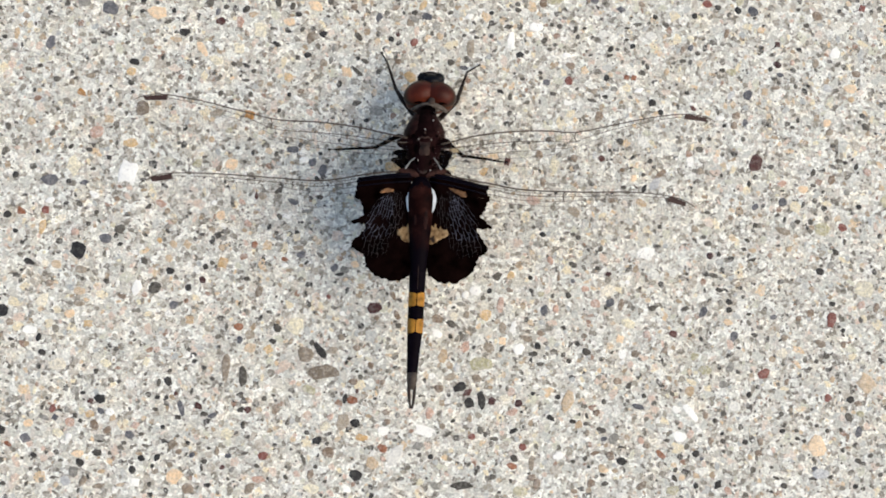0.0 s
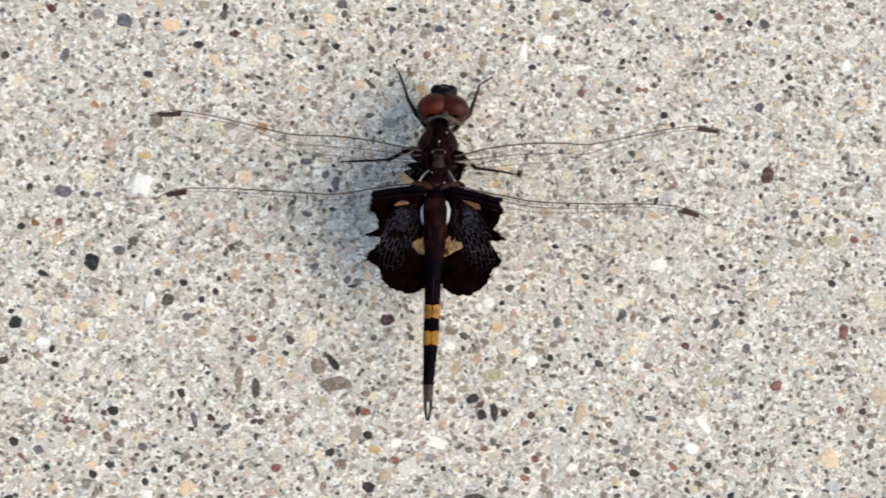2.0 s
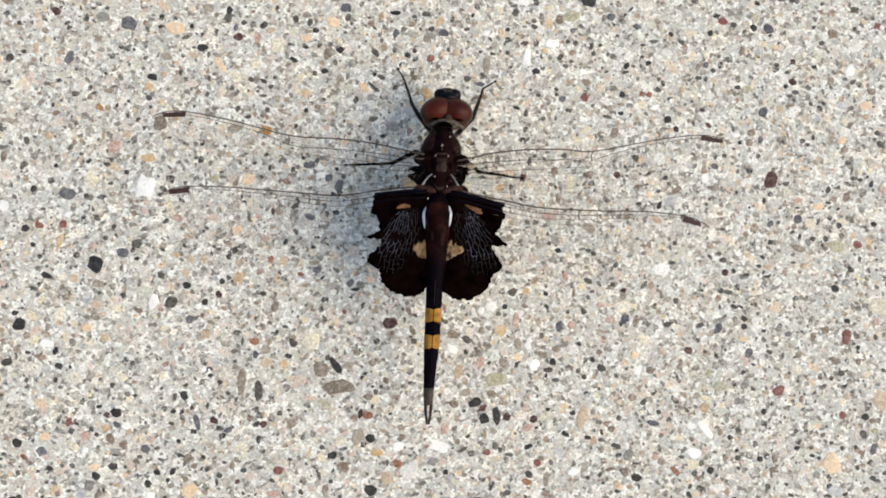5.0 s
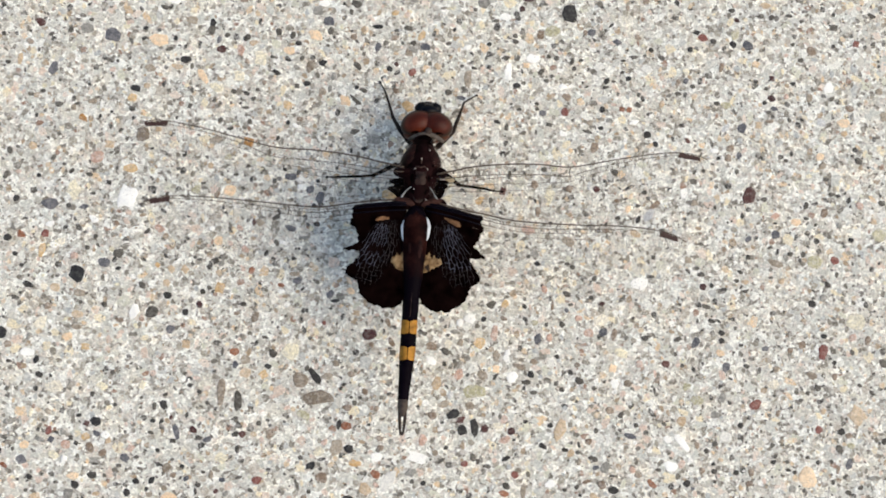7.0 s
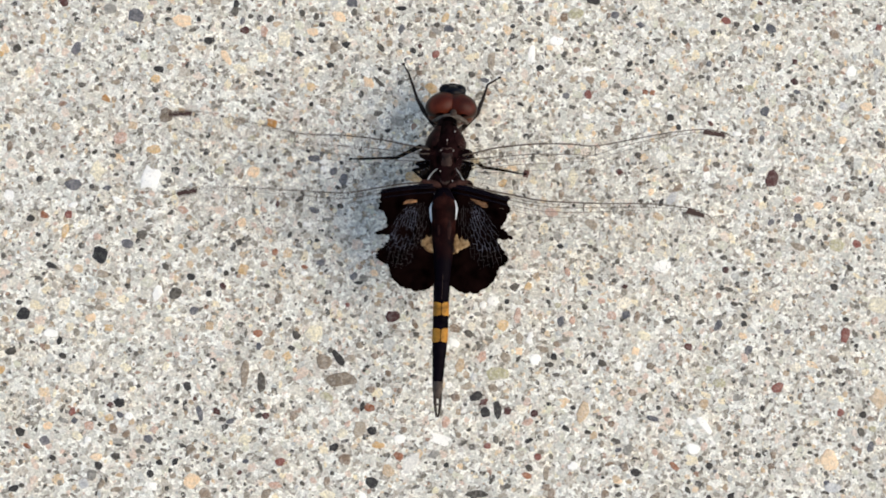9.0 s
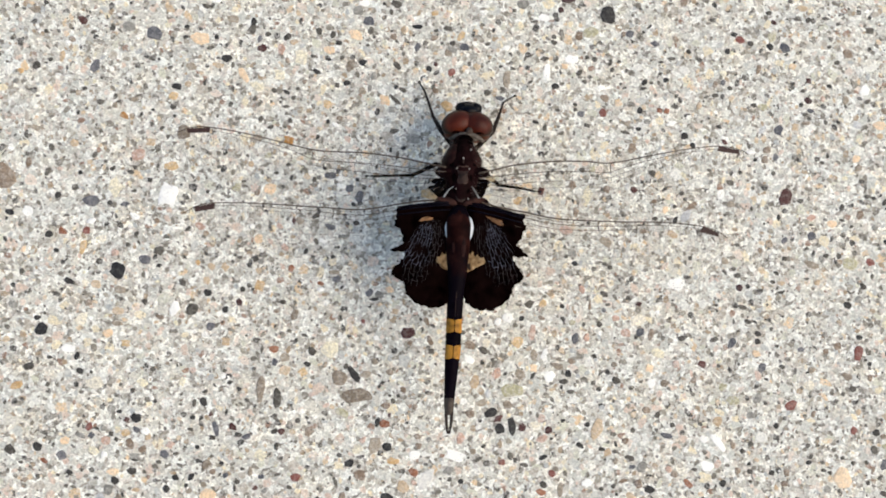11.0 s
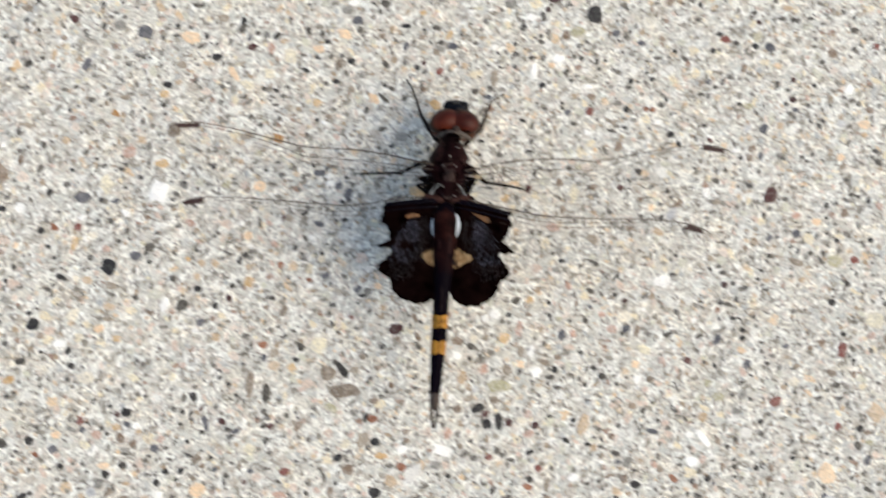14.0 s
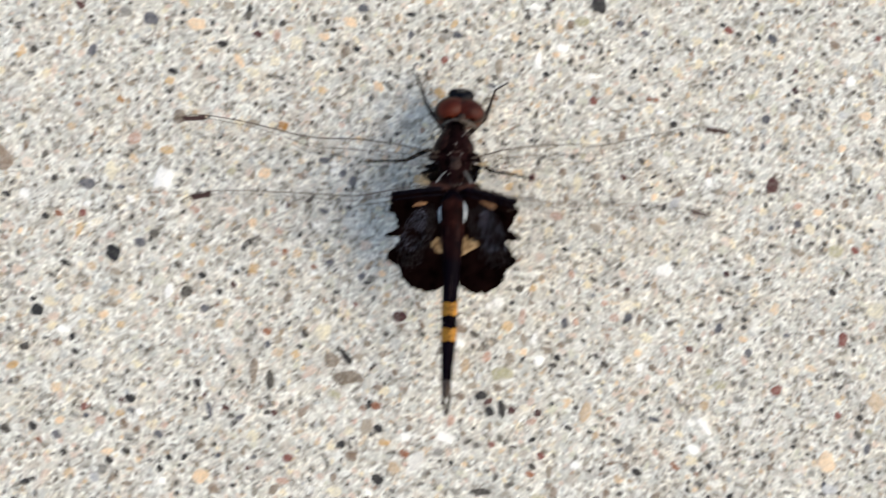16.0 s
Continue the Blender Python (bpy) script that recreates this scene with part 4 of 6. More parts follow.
MAROON_A = [(70.0, 29.0, 3.3, 2.3, 80), (83.0, 72.3, 3.0, 1.7, -13), (30.5, 63.6, 2.5, 1.9, 11), (3.2, 3.5, 2.3, 2.0, 20), (-54.2, 56.5, 1.8, 1.4, -18), (23.2, -12.4, 1.6, 1.4, 80), (-23.3, 52.6, 1.6, 1.4, 0), (74.2, 46.5, 1.7, 1.3, -30), (54.8, -0.9, 1.5, 1.4, 20), (-26.2, -13.0, 1.6, 1.3, -10), (27.9, -12.8, 1.4, 1.4, 0), (42.6, 29.5, 1.4, 1.3, -40), (61.5, 12.7, 1.4, 1.3, 0), (19.1, -10.9, 1.5, 1.2, 20), (26.0, 28.8, 1.6, 1.1, 80), (-25.8, 8.3, 1.5, 1.1, -60), (-18.0, -13.7, 1.3, 1.1, -10), (29.3, 61.4, 1.2, 1.0, 51), (68.0, 60.6, 1.2, 1.0, 1), (74.3, 50.2, 1.1, 1.0, 0)]
MAROON_B = [(-44.0, -12.0, 1.0, 1.0, 0), (58.9, 38.6, 1.2, 0.8, -29), (-16.9, 22.5, 1.2, 0.8, 80), (43.6, 9.4, 1.0, 0.9, 0), (7.1, 50.8, 0.9, 0.8, -40), (-22.2, -23.2, 0.9, 0.8, 30), (-30.0, -10.9, 0.9, 0.7, 70), (0.3, -10.6, 0.9, 0.6, 80)]
TAUPE_A = [(-2.1, -15.8, 2.7, 2.1, 80), (92.7, 73.4, 3.3, 1.7, 1), (19.7, 48.6, 3.5, 1.4, 88), (37.6, 20.2, 2.6, 1.5, -29), (74.6, 17.0, 2.6, 1.4, -19), (94.9, 43.8, 1.8, 1.8, 20), (30.0, -22.9, 2.9, 1.0, 88), (-61.3, 37.4, 2.9, 1.0, -13), (22.8, -3.2, 1.7, 1.7, 0), (-28.5, 57.6, 2.2, 1.3, 1), (16.1, -8.3, 1.9, 1.4, 20), (-35.3, 48.9, 1.9, 1.4, 0), (-46.0, 9.9, 1.9, 1.4, 0), (-3.8, -3.7, 1.9, 1.4, 0), (9.3, 52.8, 1.7, 1.5, 0), (59.0, 17.3, 1.7, 1.5, 0), (-17.8, -1.1, 1.7, 1.5, 0), (-23.8, 36.7, 2.1, 1.2, 10), (25.1, 0.1, 1.9, 1.3, 85), (-62.3, 58.0, 1.7, 1.4, 1)]
TAUPE_B = [(-15.8, 22.5, 1.5, 1.4, 80), (81.1, 46.8, 1.5, 1.4, 80), (3.6, 63.9, 2.2, 0.9, 179), (93.9, 48.3, 1.4, 1.4, 0), (74.5, -1.6, 1.4, 1.3, 0), (-46.2, 4.2, 1.9, 0.9, 0), (-9.8, 13.7, 2.1, 0.8, 5), (83.4, 34.6, 1.4, 1.2, 50), (-48.3, 63.3, 1.4, 1.2, 1), (41.4, 41.4, 1.4, 1.2, 60), (-5.7, 45.6, 1.4, 1.2, -20), (60.0, 27.4, 1.5, 1.0, 0), (14.8, -16.6, 1.2, 1.2, 0), (18.9, 2.4, 1.4, 1.0, 70), (-45.0, 42.8, 1.4, 1.0, 0), (-50.5, -10.0, 1.2, 1.1, 0), (39.7, -17.9, 1.4, 0.9, 80), (-16.3, 42.0, 1.4, 0.9, 70), (-2.4, -1.5, 1.2, 1.0, 0), (-48.1, 41.7, 1.0, 1.2, 0)]
TAUPE_C = [(-33.2, -23.8, 1.1, 0.9, 20), (-30.8, -22.7, 1.0, 0.9, 0), (75.4, -14.1, 0.9, 1.0, 0)]
WHITE_A = [(-38.6, 26.4, 4.4, 3.3, 80), (50.3, 13.0, 3.7, 2.5, 0), (11.7, -17.3, 3.8, 1.9, -14), (57.8, -14.6, 4.2, 1.4, -52), (93.2, 70.4, 2.6, 2.2, 91), (-36.8, 6.8, 2.9, 1.7, 85), (55.8, -18.6, 2.5, 1.9, 0), (26.9, 50.2, 3.3, 1.4, 85), (28.0, -3.5, 2.3, 1.9, 40), (-62.0, 23.1, 2.1, 1.9, -28), (84.7, 48.7, 2.1, 1.9, 80), (31.2, 52.5, 2.3, 1.7, 0), (-31.5, 61.1, 2.4, 1.6, 21), (20.4, 6.5, 2.1, 1.8, 20), (-54.2, -0.2, 2.3, 1.5, 0), (4.8, -17.3, 2.0, 1.7, 20), (27.0, 0.3, 2.7, 1.2, 85), (34.6, -21.7, 1.9, 1.5, 10), (-5.7, 61.3, 2.0, 1.4, 1), (-1.3, -27.0, 1.7, 1.6, 0)]
WHITE_B = [(26.2, 59.9, 1.9, 1.4, 1), (58.2, 29.1, 1.9, 1.4, 80), (45.9, -4.5, 1.7, 1.5, 80), (-36.5, -25.5, 1.7, 1.5, 0), (14.0, -0.9, 1.6, 1.4, -29), (-40.8, -13.9, 1.4, 1.5, 60), (36.7, 39.2, 1.7, 1.2, 0), (55.2, -14.0, 1.7, 1.2, -60), (-44.0, 22.5, 2.0, 1.0, -34), (18.8, 5.8, 1.5, 1.3, 60), (-8.9, 28.8, 1.7, 1.1, -15), (49.3, 41.6, 1.7, 1.1, 10), (63.7, 36.9, 1.9, 0.9, 0), (-51.2, 21.5, 1.7, 1.0, 10), (-47.5, -17.9, 1.2, 1.2, 0), (-9.1, 30.0, 1.4, 1.0, 0), (19.6, 54.1, 1.4, 1.0, 0), (-11.8, 19.1, 1.7, 0.8, -15), (36.6, 47.6, 1.4, 0.9, 0), (58.9, 39.3, 1.6, 0.7, 0)]
# the piece at (0.8, 32.8) imitates a wing glint with a white stone
WHITE_C_AND_GLINT = [(-10.2, 39.5, 1.4, 0.8, -25), (-12.0, 10.7, 1.2, 0.9, 20), (0.8, 32.8, 1.2, 0.8, 0), (-2.3, 2.6, 1.0, 0.9, 0), (-24.0, 21.3, 1.0, 0.9, 60), (46.9, 8.0, 0.9, 0.8, 0)]
DARK_A = [(-18.9, -8.0, 3.7, 1.4, 95), (18.2, -26.6, 3.8, 1.3, 5), (-33.8, 6.8, 2.1, 1.9, 80), (-63.0, -17.3, 2.0, 1.7, 171), (24.3, 9.0, 1.9, 1.6, 60), (-39.7, 16.8, 1.7, 1.6, 0), (-61.6, 48.2, 1.7, 1.5, 45), (95.7, -19.1, 2.1, 1.2, 170), (-25.0, 55.8, 1.4, 1.7, 0), (-0.0, 61.4, 1.8, 1.3, -18), (70.1, 70.7, 2.6, 0.9, 16), (85.7, 59.8, 1.9, 1.2, 1), (-60.7, -3.3, 1.9, 1.2, 25), (94.0, -0.4, 1.7, 1.2, -29), (16.3, 0.8, 1.6, 1.2, -39), (-0.0, 44.3, 2.3, 0.8, -42), (39.7, -4.0, 1.4, 1.3, 0), (-13.2, 0.1, 1.5, 1.2, -40), (62.1, 9.2, 1.9, 0.9, -15), (96.7, 46.1, 1.3, 1.3, 0)]
DARK_B = [(90.0, 35.6, 1.4, 1.2, -19), (85.8, -15.4, 1.4, 1.2, -20), (-42.8, -20.6, 1.5, 1.1, 0), (-23.3, 15.8, 1.3, 1.2, 30), (47.0, -9.8, 1.4, 1.1, 80), (-18.9, 54.8, 1.1, 1.4, -60), (0.3, 50.3, 1.7, 0.9, -50), (30.4, -4.4, 1.5, 1.0, 0), (45.9, 32.6, 1.3, 1.1, -40), (-50.6, 42.2, 1.4, 1.0, 0), (-58.9, 29.8, 1.4, 1.0, 60), (-35.5, 11.3, 1.4, 1.0, -30), (59.9, 31.3, 1.4, 1.0, 0), (9.1, 57.3, 1.4, 1.0, 0), (16.3, 46.0, 1.0, 1.4, 80), (0.1, 38.7, 1.5, 0.9, 25), (14.9, 64.8, 1.2, 1.1, 1), (51.2, 3.5, 1.2, 1.1, 0), (-13.5, 56.0, 1.1, 1.2, 0), (27.1, -22.1, 1.3, 1.0, -19)]
DARK_C = [(61.2, 14.8, 1.3, 1.0, 0), (37.4, 11.0, 1.4, 0.9, -19), (80.3, 27.4, 1.4, 0.9, 80), (-4.4, 56.4, 1.4, 0.9, 80), (26.4, 52.5, 1.4, 0.9, 0), (87.3, -23.0, 1.4, 0.9, -25), (82.0, -4.8, 1.1, 1.1, 0), (40.2, 68.3, 1.5, 0.8, -18), (92.8, 62.2, 1.5, 0.8, -28), (-18.8, -16.2, 0.8, 1.5, 0), (94.1, 28.1, 1.2, 1.0, 0), (-58.5, 34.1, 1.0, 1.2, 0), (63.7, 56.6, 1.2, 1.0, 0), (7.3, 0.5, 1.2, 1.0, 0), (74.0, -27.1, 1.2, 1.0, 0), (-13.1, 23.5, 1.3, 0.9, 30), (-33.2, 59.7, 1.3, 0.9, -18), (21.3, -17.3, 1.3, 0.9, -60), (-11.0, 55.4, 1.3, 0.9, 80), (1.4, 46.0, 1.3, 0.9, -30)]
DARK_D = [(63.0, 6.7, 1.4, 0.8, -25), (57.0, 3.4, 1.4, 0.8, 25), (93.9, -14.0, 1.1, 1.0, 90), (71.1, 64.6, 1.1, 1.0, -18), (84.0, 13.4, 1.2, 0.9, -30), (35.8, 67.6, 1.3, 0.8, 1), (-34.0, 62.1, 1.3, 0.8, 21), (23.7, -18.8, 1.3, 0.8, -10), (72.7, 28.3, 1.3, 0.8, 0), (28.1, 55.5, 1.3, 0.8, -15), (42.7, -26.5, 1.3, 0.8, 20), (15.8, -17.9, 1.7, 0.6, 35), (41.0, 39.7, 1.7, 0.6, -10), (36.7, 5.7, 1.0, 1.0, 20), (-41.8, 8.0, 1.0, 1.0, 0), (79.6, 53.6, 1.0, 1.0, 0), (68.6, -24.4, 1.0, 1.0, 0), (42.3, 13.8, 1.1, 0.9, 80), (67.0, 62.3, 1.1, 0.9, 1), (-19.2, -13.6, 1.1, 0.9, 20)]
DARK_E = [(42.4, -17.5, 1.1, 0.9, 0), (18.7, 66.8, 1.4, 0.7, 1), (11.7, 66.8, 1.4, 0.7, 21), (49.2, 53.3, 1.4, 0.7, 0), (0.7, 34.4, 1.4, 0.7, 80), (34.1, 40.8, 1.4, 0.7, -10), (85.1, 46.7, 1.2, 0.8, 20), (-6.2, 22.4, 1.2, 0.8, 0), (-32.8, -9.0, 1.2, 0.8, 80), (84.9, 29.5, 1.2, 0.8, 0), (69.2, -1.1, 1.2, 0.8, 0), (31.6, -6.1, 1.2, 0.8, 0), (32.7, 50.2, 0.8, 1.2, -60), (-29.6, -14.8, 1.2, 0.8, 0), (-25.3, -14.3, 0.8, 1.2, 70), (63.5, -14.7, 0.8, 1.2, -70), (54.8, -25.7, 1.2, 0.8, -40), (53.6, -19.2, 0.8, 1.2, 70), (57.3, 46.9, 1.3, 0.7, 0), (23.3, -25.2, 1.0, 0.9, 0)]
DARK_F = [(74.3, 61.3, 1.0, 0.9, 91), (33.3, 32.8, 1.0, 0.9, 0), (-38.2, 41.7, 1.0, 0.9, 0), (69.7, 18.0, 1.0, 0.9, 80), (42.6, -12.6, 1.0, 0.9, 80), (10.0, 54.7, 1.0, 0.9, 0), (35.4, 52.7, 0.9, 1.0, 50), (27.2, 31.7, 1.5, 0.6, 80), (-51.1, 33.0, 1.1, 0.8, 70), (-11.6, -24.9, 1.1, 0.8, -59), (38.5, 50.9, 1.1, 0.8, 70), (37.2, -15.9, 1.1, 0.8, 0), (-48.0, 30.7, 1.2, 0.7, 50), (68.2, 15.4, 1.2, 0.7, -19), (-32.2, 52.3, 1.2, 0.7, 20), (26.6, 40.1, 1.2, 0.7, 80), (-13.0, 19.0, 1.2, 0.7, -60), (29.6, 39.2, 1.2, 0.7, 15), (-45.0, 30.2, 1.2, 0.7, 0), (85.7, 15.2, 1.2, 0.7, 80)]
DARK_G = [(-21.7, 0.3, 1.4, 0.6, 80), (16.2, 54.8, 1.2, 0.7, 20), (20.8, 50.5, 1.2, 0.7, 0), (38.2, 52.2, 1.2, 0.7, 80), (-18.4, -20.9, 1.4, 0.6, 10), (79.3, -26.0, 1.4, 0.6, -15), (51.1, 29.1, 0.9, 0.9, 20), (-25.3, 10.4, 0.9, 0.9, 0), (0.9, -8.2, 0.9, 0.9, 0), (-10.1, 46.5, 0.9, 0.9, 0), (-25.2, -22.2, 0.9, 0.9, 0), (63.4, -19.4, 0.9, 0.9, 40), (-7.3, -2.4, 1.0, 0.8, 80), (-22.3, 55.1, 1.0, 0.8, 31), (41.7, -17.2, 1.0, 0.8, 0), (12.7, 3.8, 1.0, 0.8, 0), (-21.4, 38.7, 1.0, 0.8, 20), (-23.1, 40.1, 1.0, 0.8, 60), (23.9, 27.1, 1.0, 0.8, 80), (-43.2, -7.1, 1.0, 0.8, 80)]
DARK_H = [(59.9, 48.3, 1.0, 0.8, 0), (64.2, 45.4, 1.0, 0.8, 0), (77.3, 18.7, 1.0, 0.8, 0), (-20.9, 45.2, 1.0, 0.8, 0), (-17.6, 44.0, 1.0, 0.8, 20), (-58.0, -25.5, 0.8, 1.0, 60), (77.6, 61.7, 1.3, 0.6, 1), (-34.9, -19.5, 1.3, 0.6, -15), (-28.4, 42.5, 1.1, 0.7, 70), (-8.6, -22.1, 1.1, 0.7, -69), (91.6, 67.2, 1.5, 0.5, 1), (78.2, 56.5, 0.9, 0.8, 60), (67.8, 33.2, 0.9, 0.8, 90), (52.4, 54.7, 0.9, 0.8, 0), (-9.7, 65.4, 0.9, 0.8, 91), (41.7, 10.4, 0.9, 0.8, 0), (38.4, 15.7, 0.9, 0.8, 0), (-15.3, -11.8, 0.9, 0.8, -19), (46.4, 24.5, 0.9, 0.8, 0), (-60.3, 54.3, 0.9, 0.8, 0)]
DARK_I = [(52.7, 17.7, 0.9, 0.8, 0), (78.9, -7.0, 0.9, 0.8, 0), (28.0, 56.5, 0.9, 0.8, 20), (-46.5, -14.4, 0.9, 0.8, 0), (62.0, -15.9, 0.8, 0.9, 0), (73.8, -14.8, 0.8, 0.9, -40), (49.7, -11.6, 0.9, 0.8, 0), (39.3, -22.2, 0.8, 0.9, -40), (42.3, -25.0, 1.2, 0.6, -10), (93.0, 57.0, 1.0, 0.7, 20), (24.6, 59.1, 1.0, 0.7, 11), (-0.9, 59.9, 1.0, 0.7, 91), (89.5, -22.1, 1.0, 0.7, 30), (67.3, -28.6, 1.0, 0.7, -29), (-64.5, 3.3, 1.0, 0.7, -18), (3.8, 44.3, 1.0, 0.7, 60), (-13.6, 29.7, 1.0, 0.7, 80), (-18.4, 8.4, 1.0, 0.7, 15), (-16.4, -23.0, 1.0, 0.7, -20), (-52.3, 54.4, 1.1, 0.6, 30)]
DARK_J = [(-18.9, 42.4, 1.1, 0.6, 0), (-49.9, -24.6, 1.1, 0.6, 0), (82.3, -25.7, 1.1, 0.6, 20), (77.4, 42.7, 0.8, 0.8, 0), (80.2, -5.7, 0.8, 0.8, 0), (-27.9, -3.5, 0.8, 0.8, 0), (26.7, 21.1, 0.8, 0.8, 0), (-60.5, 59.3, 0.8, 0.8, 1), (10.9, -21.4, 0.8, 0.8, 0), (-62.4, 12.8, 0.8, 0.8, 1), (-24.2, 11.1, 0.8, 0.8, 0), (-59.4, 49.3, 0.8, 0.8, 0), (35.8, 0.1, 0.8, 0.8, 0), (-40.7, -20.7, 0.8, 0.8, 0), (81.9, -17.8, 0.8, 0.8, 0), (37.2, -22.7, 0.8, 0.8, 40), (-57.4, -6.3, 0.9, 0.7, 61), (20.9, 61.0, 0.9, 0.7, 1), (73.7, 19.8, 0.9, 0.7, 20), (91.2, -25.4, 0.9, 0.7, 20)]
DARK_K = [(67.6, 13.8, 0.9, 0.7, 0), (-9.3, 51.4, 0.9, 0.7, 60), (33.6, 48.6, 0.9, 0.7, 0), (-45.6, -15.3, 0.9, 0.7, -30), (-58.3, -21.6, 0.7, 0.9, 0), (-38.4, -19.0, 0.7, 0.9, 70), (55.0, -24.3, 0.7, 0.9, -40), (73.6, 44.0, 1.0, 0.6, 10), (69.1, 12.0, 1.0, 0.6, 0), (61.2, 20.2, 1.0, 0.6, 0), (23.9, 48.2, 1.0, 0.6, 20), (31.9, 44.5, 1.0, 0.6, -20), (44.2, 47.7, 1.2, 0.5, 15), (-42.4, -18.7, 1.2, 0.5, 0), (-35.6, -17.6, 1.0, 0.6, 10), (-33.3, -13.5, 0.6, 1.0, 80), (-25.6, -23.2, 0.5, 1.2, 0), (74.4, -16.7, 1.0, 0.6, 50), (76.6, -19.1, 1.0, 0.6, 0), (72.7, -25.8, 1.2, 0.5, -20)]
DARK_L = [(-44.9, 17.6, 0.8, 0.7, 40), (89.6, -4.3, 0.8, 0.7, 0), (54.6, -11.3, 0.8, 0.7, 0), (28.8, 43.3, 0.8, 0.7, 0), (-45.6, 57.1, 0.8, 0.7, 1), (16.6, -15.7, 0.8, 0.7, 30), (-6.6, -23.2, 0.8, 0.7, 0), (-1.0, -5.1, 0.8, 0.7, 0), (-4.7, -19.4, 0.8, 0.7, 0), (-13.2, 37.2, 0.8, 0.7, 60), (-53.3, 44.4, 0.8, 0.7, 0), (-43.6, 19.6, 0.8, 0.7, 80), (1.4, 52.5, 0.7, 0.8, 0), (13.0, 51.1, 0.7, 0.8, 0), (34.0, 53.0, 0.7, 0.8, 0), (47.2, 50.5, 0.8, 0.7, 0), (77.7, -19.5, 0.7, 0.8, 0), (60.5, 15.9, 0.9, 0.6, 0), (37.4, 16.3, 0.9, 0.6, 0), (-31.1, -7.1, 0.9, 0.6, 20)]
DARK_M = [(-30.0, 31.5, 0.9, 0.6, 20), (-38.9, 48.6, 0.9, 0.6, 30), (-44.3, 26.9, 0.9, 0.6, 0), (-57.2, -1.7, 0.9, 0.6, 0), (-14.4, 51.5, 0.9, 0.6, 0), (76.4, -17.7, 0.9, 0.6, 0), (80.3, 25.1, 1.0, 0.5, 0), (-50.3, 37.1, 0.7, 0.7, 0), (-50.2, -4.1, 0.7, 0.7, 0), (67.3, 5.5, 0.7, 0.7, 0), (-51.9, -13.1, 0.7, 0.7, 0), (84.4, -17.6, 0.7, 0.7, 0), (-61.2, -19.3, 0.8, 0.6, 1), (68.3, 2.5, 0.8, 0.6, 0), (-24.0, -8.4, 0.8, 0.6, -19), (-26.0, 15.9, 0.8, 0.6, 0), (33.9, 5.7, 0.8, 0.6, 80), (-20.2, 30.7, 0.8, 0.6, 0), (76.7, 35.4, 0.8, 0.6, 0), (-16.8, 45.6, 0.8, 0.6, 0)]
DARK_N = [(18.6, 50.8, 0.8, 0.6, 0), (32.0, 43.5, 0.8, 0.6, 0), (-24.4, -20.0, 0.8, 0.6, 0), (80.1, -16.9, 0.8, 0.6, 0), (84.6, -21.2, 0.6, 0.8, 0), (20.5, -24.5, 0.9, 0.5, 60), (47.3, 52.6, 0.9, 0.5, 0), (-48.7, -21.8, 0.9, 0.5, 0), (17.9, -0.8, 0.7, 0.6, 0), (24.5, -27.8, 0.7, 0.6, 0), (-18.9, 28.4, 0.7, 0.6, 0), (1.8, -7.3, 0.7, 0.6, 0), (-4.9, 53.8, 0.7, 0.6, 0), (41.1, 50.9, 0.6, 0.7, 0), (45.6, 48.8, 0.7, 0.6, 0), (63.5, -21.2, 0.7, 0.6, -40), (-25.7, 29.1, 0.8, 0.5, 0), (39.8, 52.5, 0.8, 0.5, 0), (40.8, 47.7, 0.8, 0.5, 20), (-56.0, -16.3, 0.5, 0.8, 0)]
DARK_O = [(-21.2, -25.1, 0.8, 0.5, -40), (49.1, 7.0, 0.6, 0.6, 0), (-58.4, 5.7, 0.6, 0.6, 0), (71.9, -24.0, 0.6, 0.6, 0), (94.0, 52.9, 0.7, 0.5, 90), (-29.6, -17.9, 0.7, 0.5, 30), (0.3, -7.3, 0.7, 0.5, 0), (-48.9, -13.5, 0.7, 0.5, 0), (27.4, 44.3, 0.6, 0.5, 0)]
SLATE_A = [(-41.9, 54.5, 2.7, 2.1, -20), (-51.5, 25.0, 2.5, 2.1, 0), (-4.8, 58.1, 2.0, 1.6, 1), (-51.7, 48.5, 2.1, 1.5, 80), (-42.1, 15.2, 2.1, 1.5, 0), (70.0, 56.0, 1.7, 1.7, 0), (-5.7, 27.0, 1.9, 1.5, 80), (60.2, 2.8, 1.9, 1.4, 60), (12.2, 54.0, 1.9, 1.4, -15), (41.7, 57.5, 1.7, 1.5, 0), (-54.5, -18.1, 1.7, 1.5, 0), (-37.6, -17.7, 1.5, 1.7, 60), (68.8, 41.0, 1.8, 1.4, 60), (87.5, -18.0, 2.1, 1.2, 80), (-10.8, 30.5, 1.9, 1.3, 0), (-29.1, -13.3, 2.7, 0.9, -75), (65.6, -1.4, 1.7, 1.4, 60), (32.4, 3.2, 1.9, 1.2, 85), (-30.6, 4.0, 1.5, 1.5, 0), (43.9, 4.5, 1.5, 1.4, 80)]
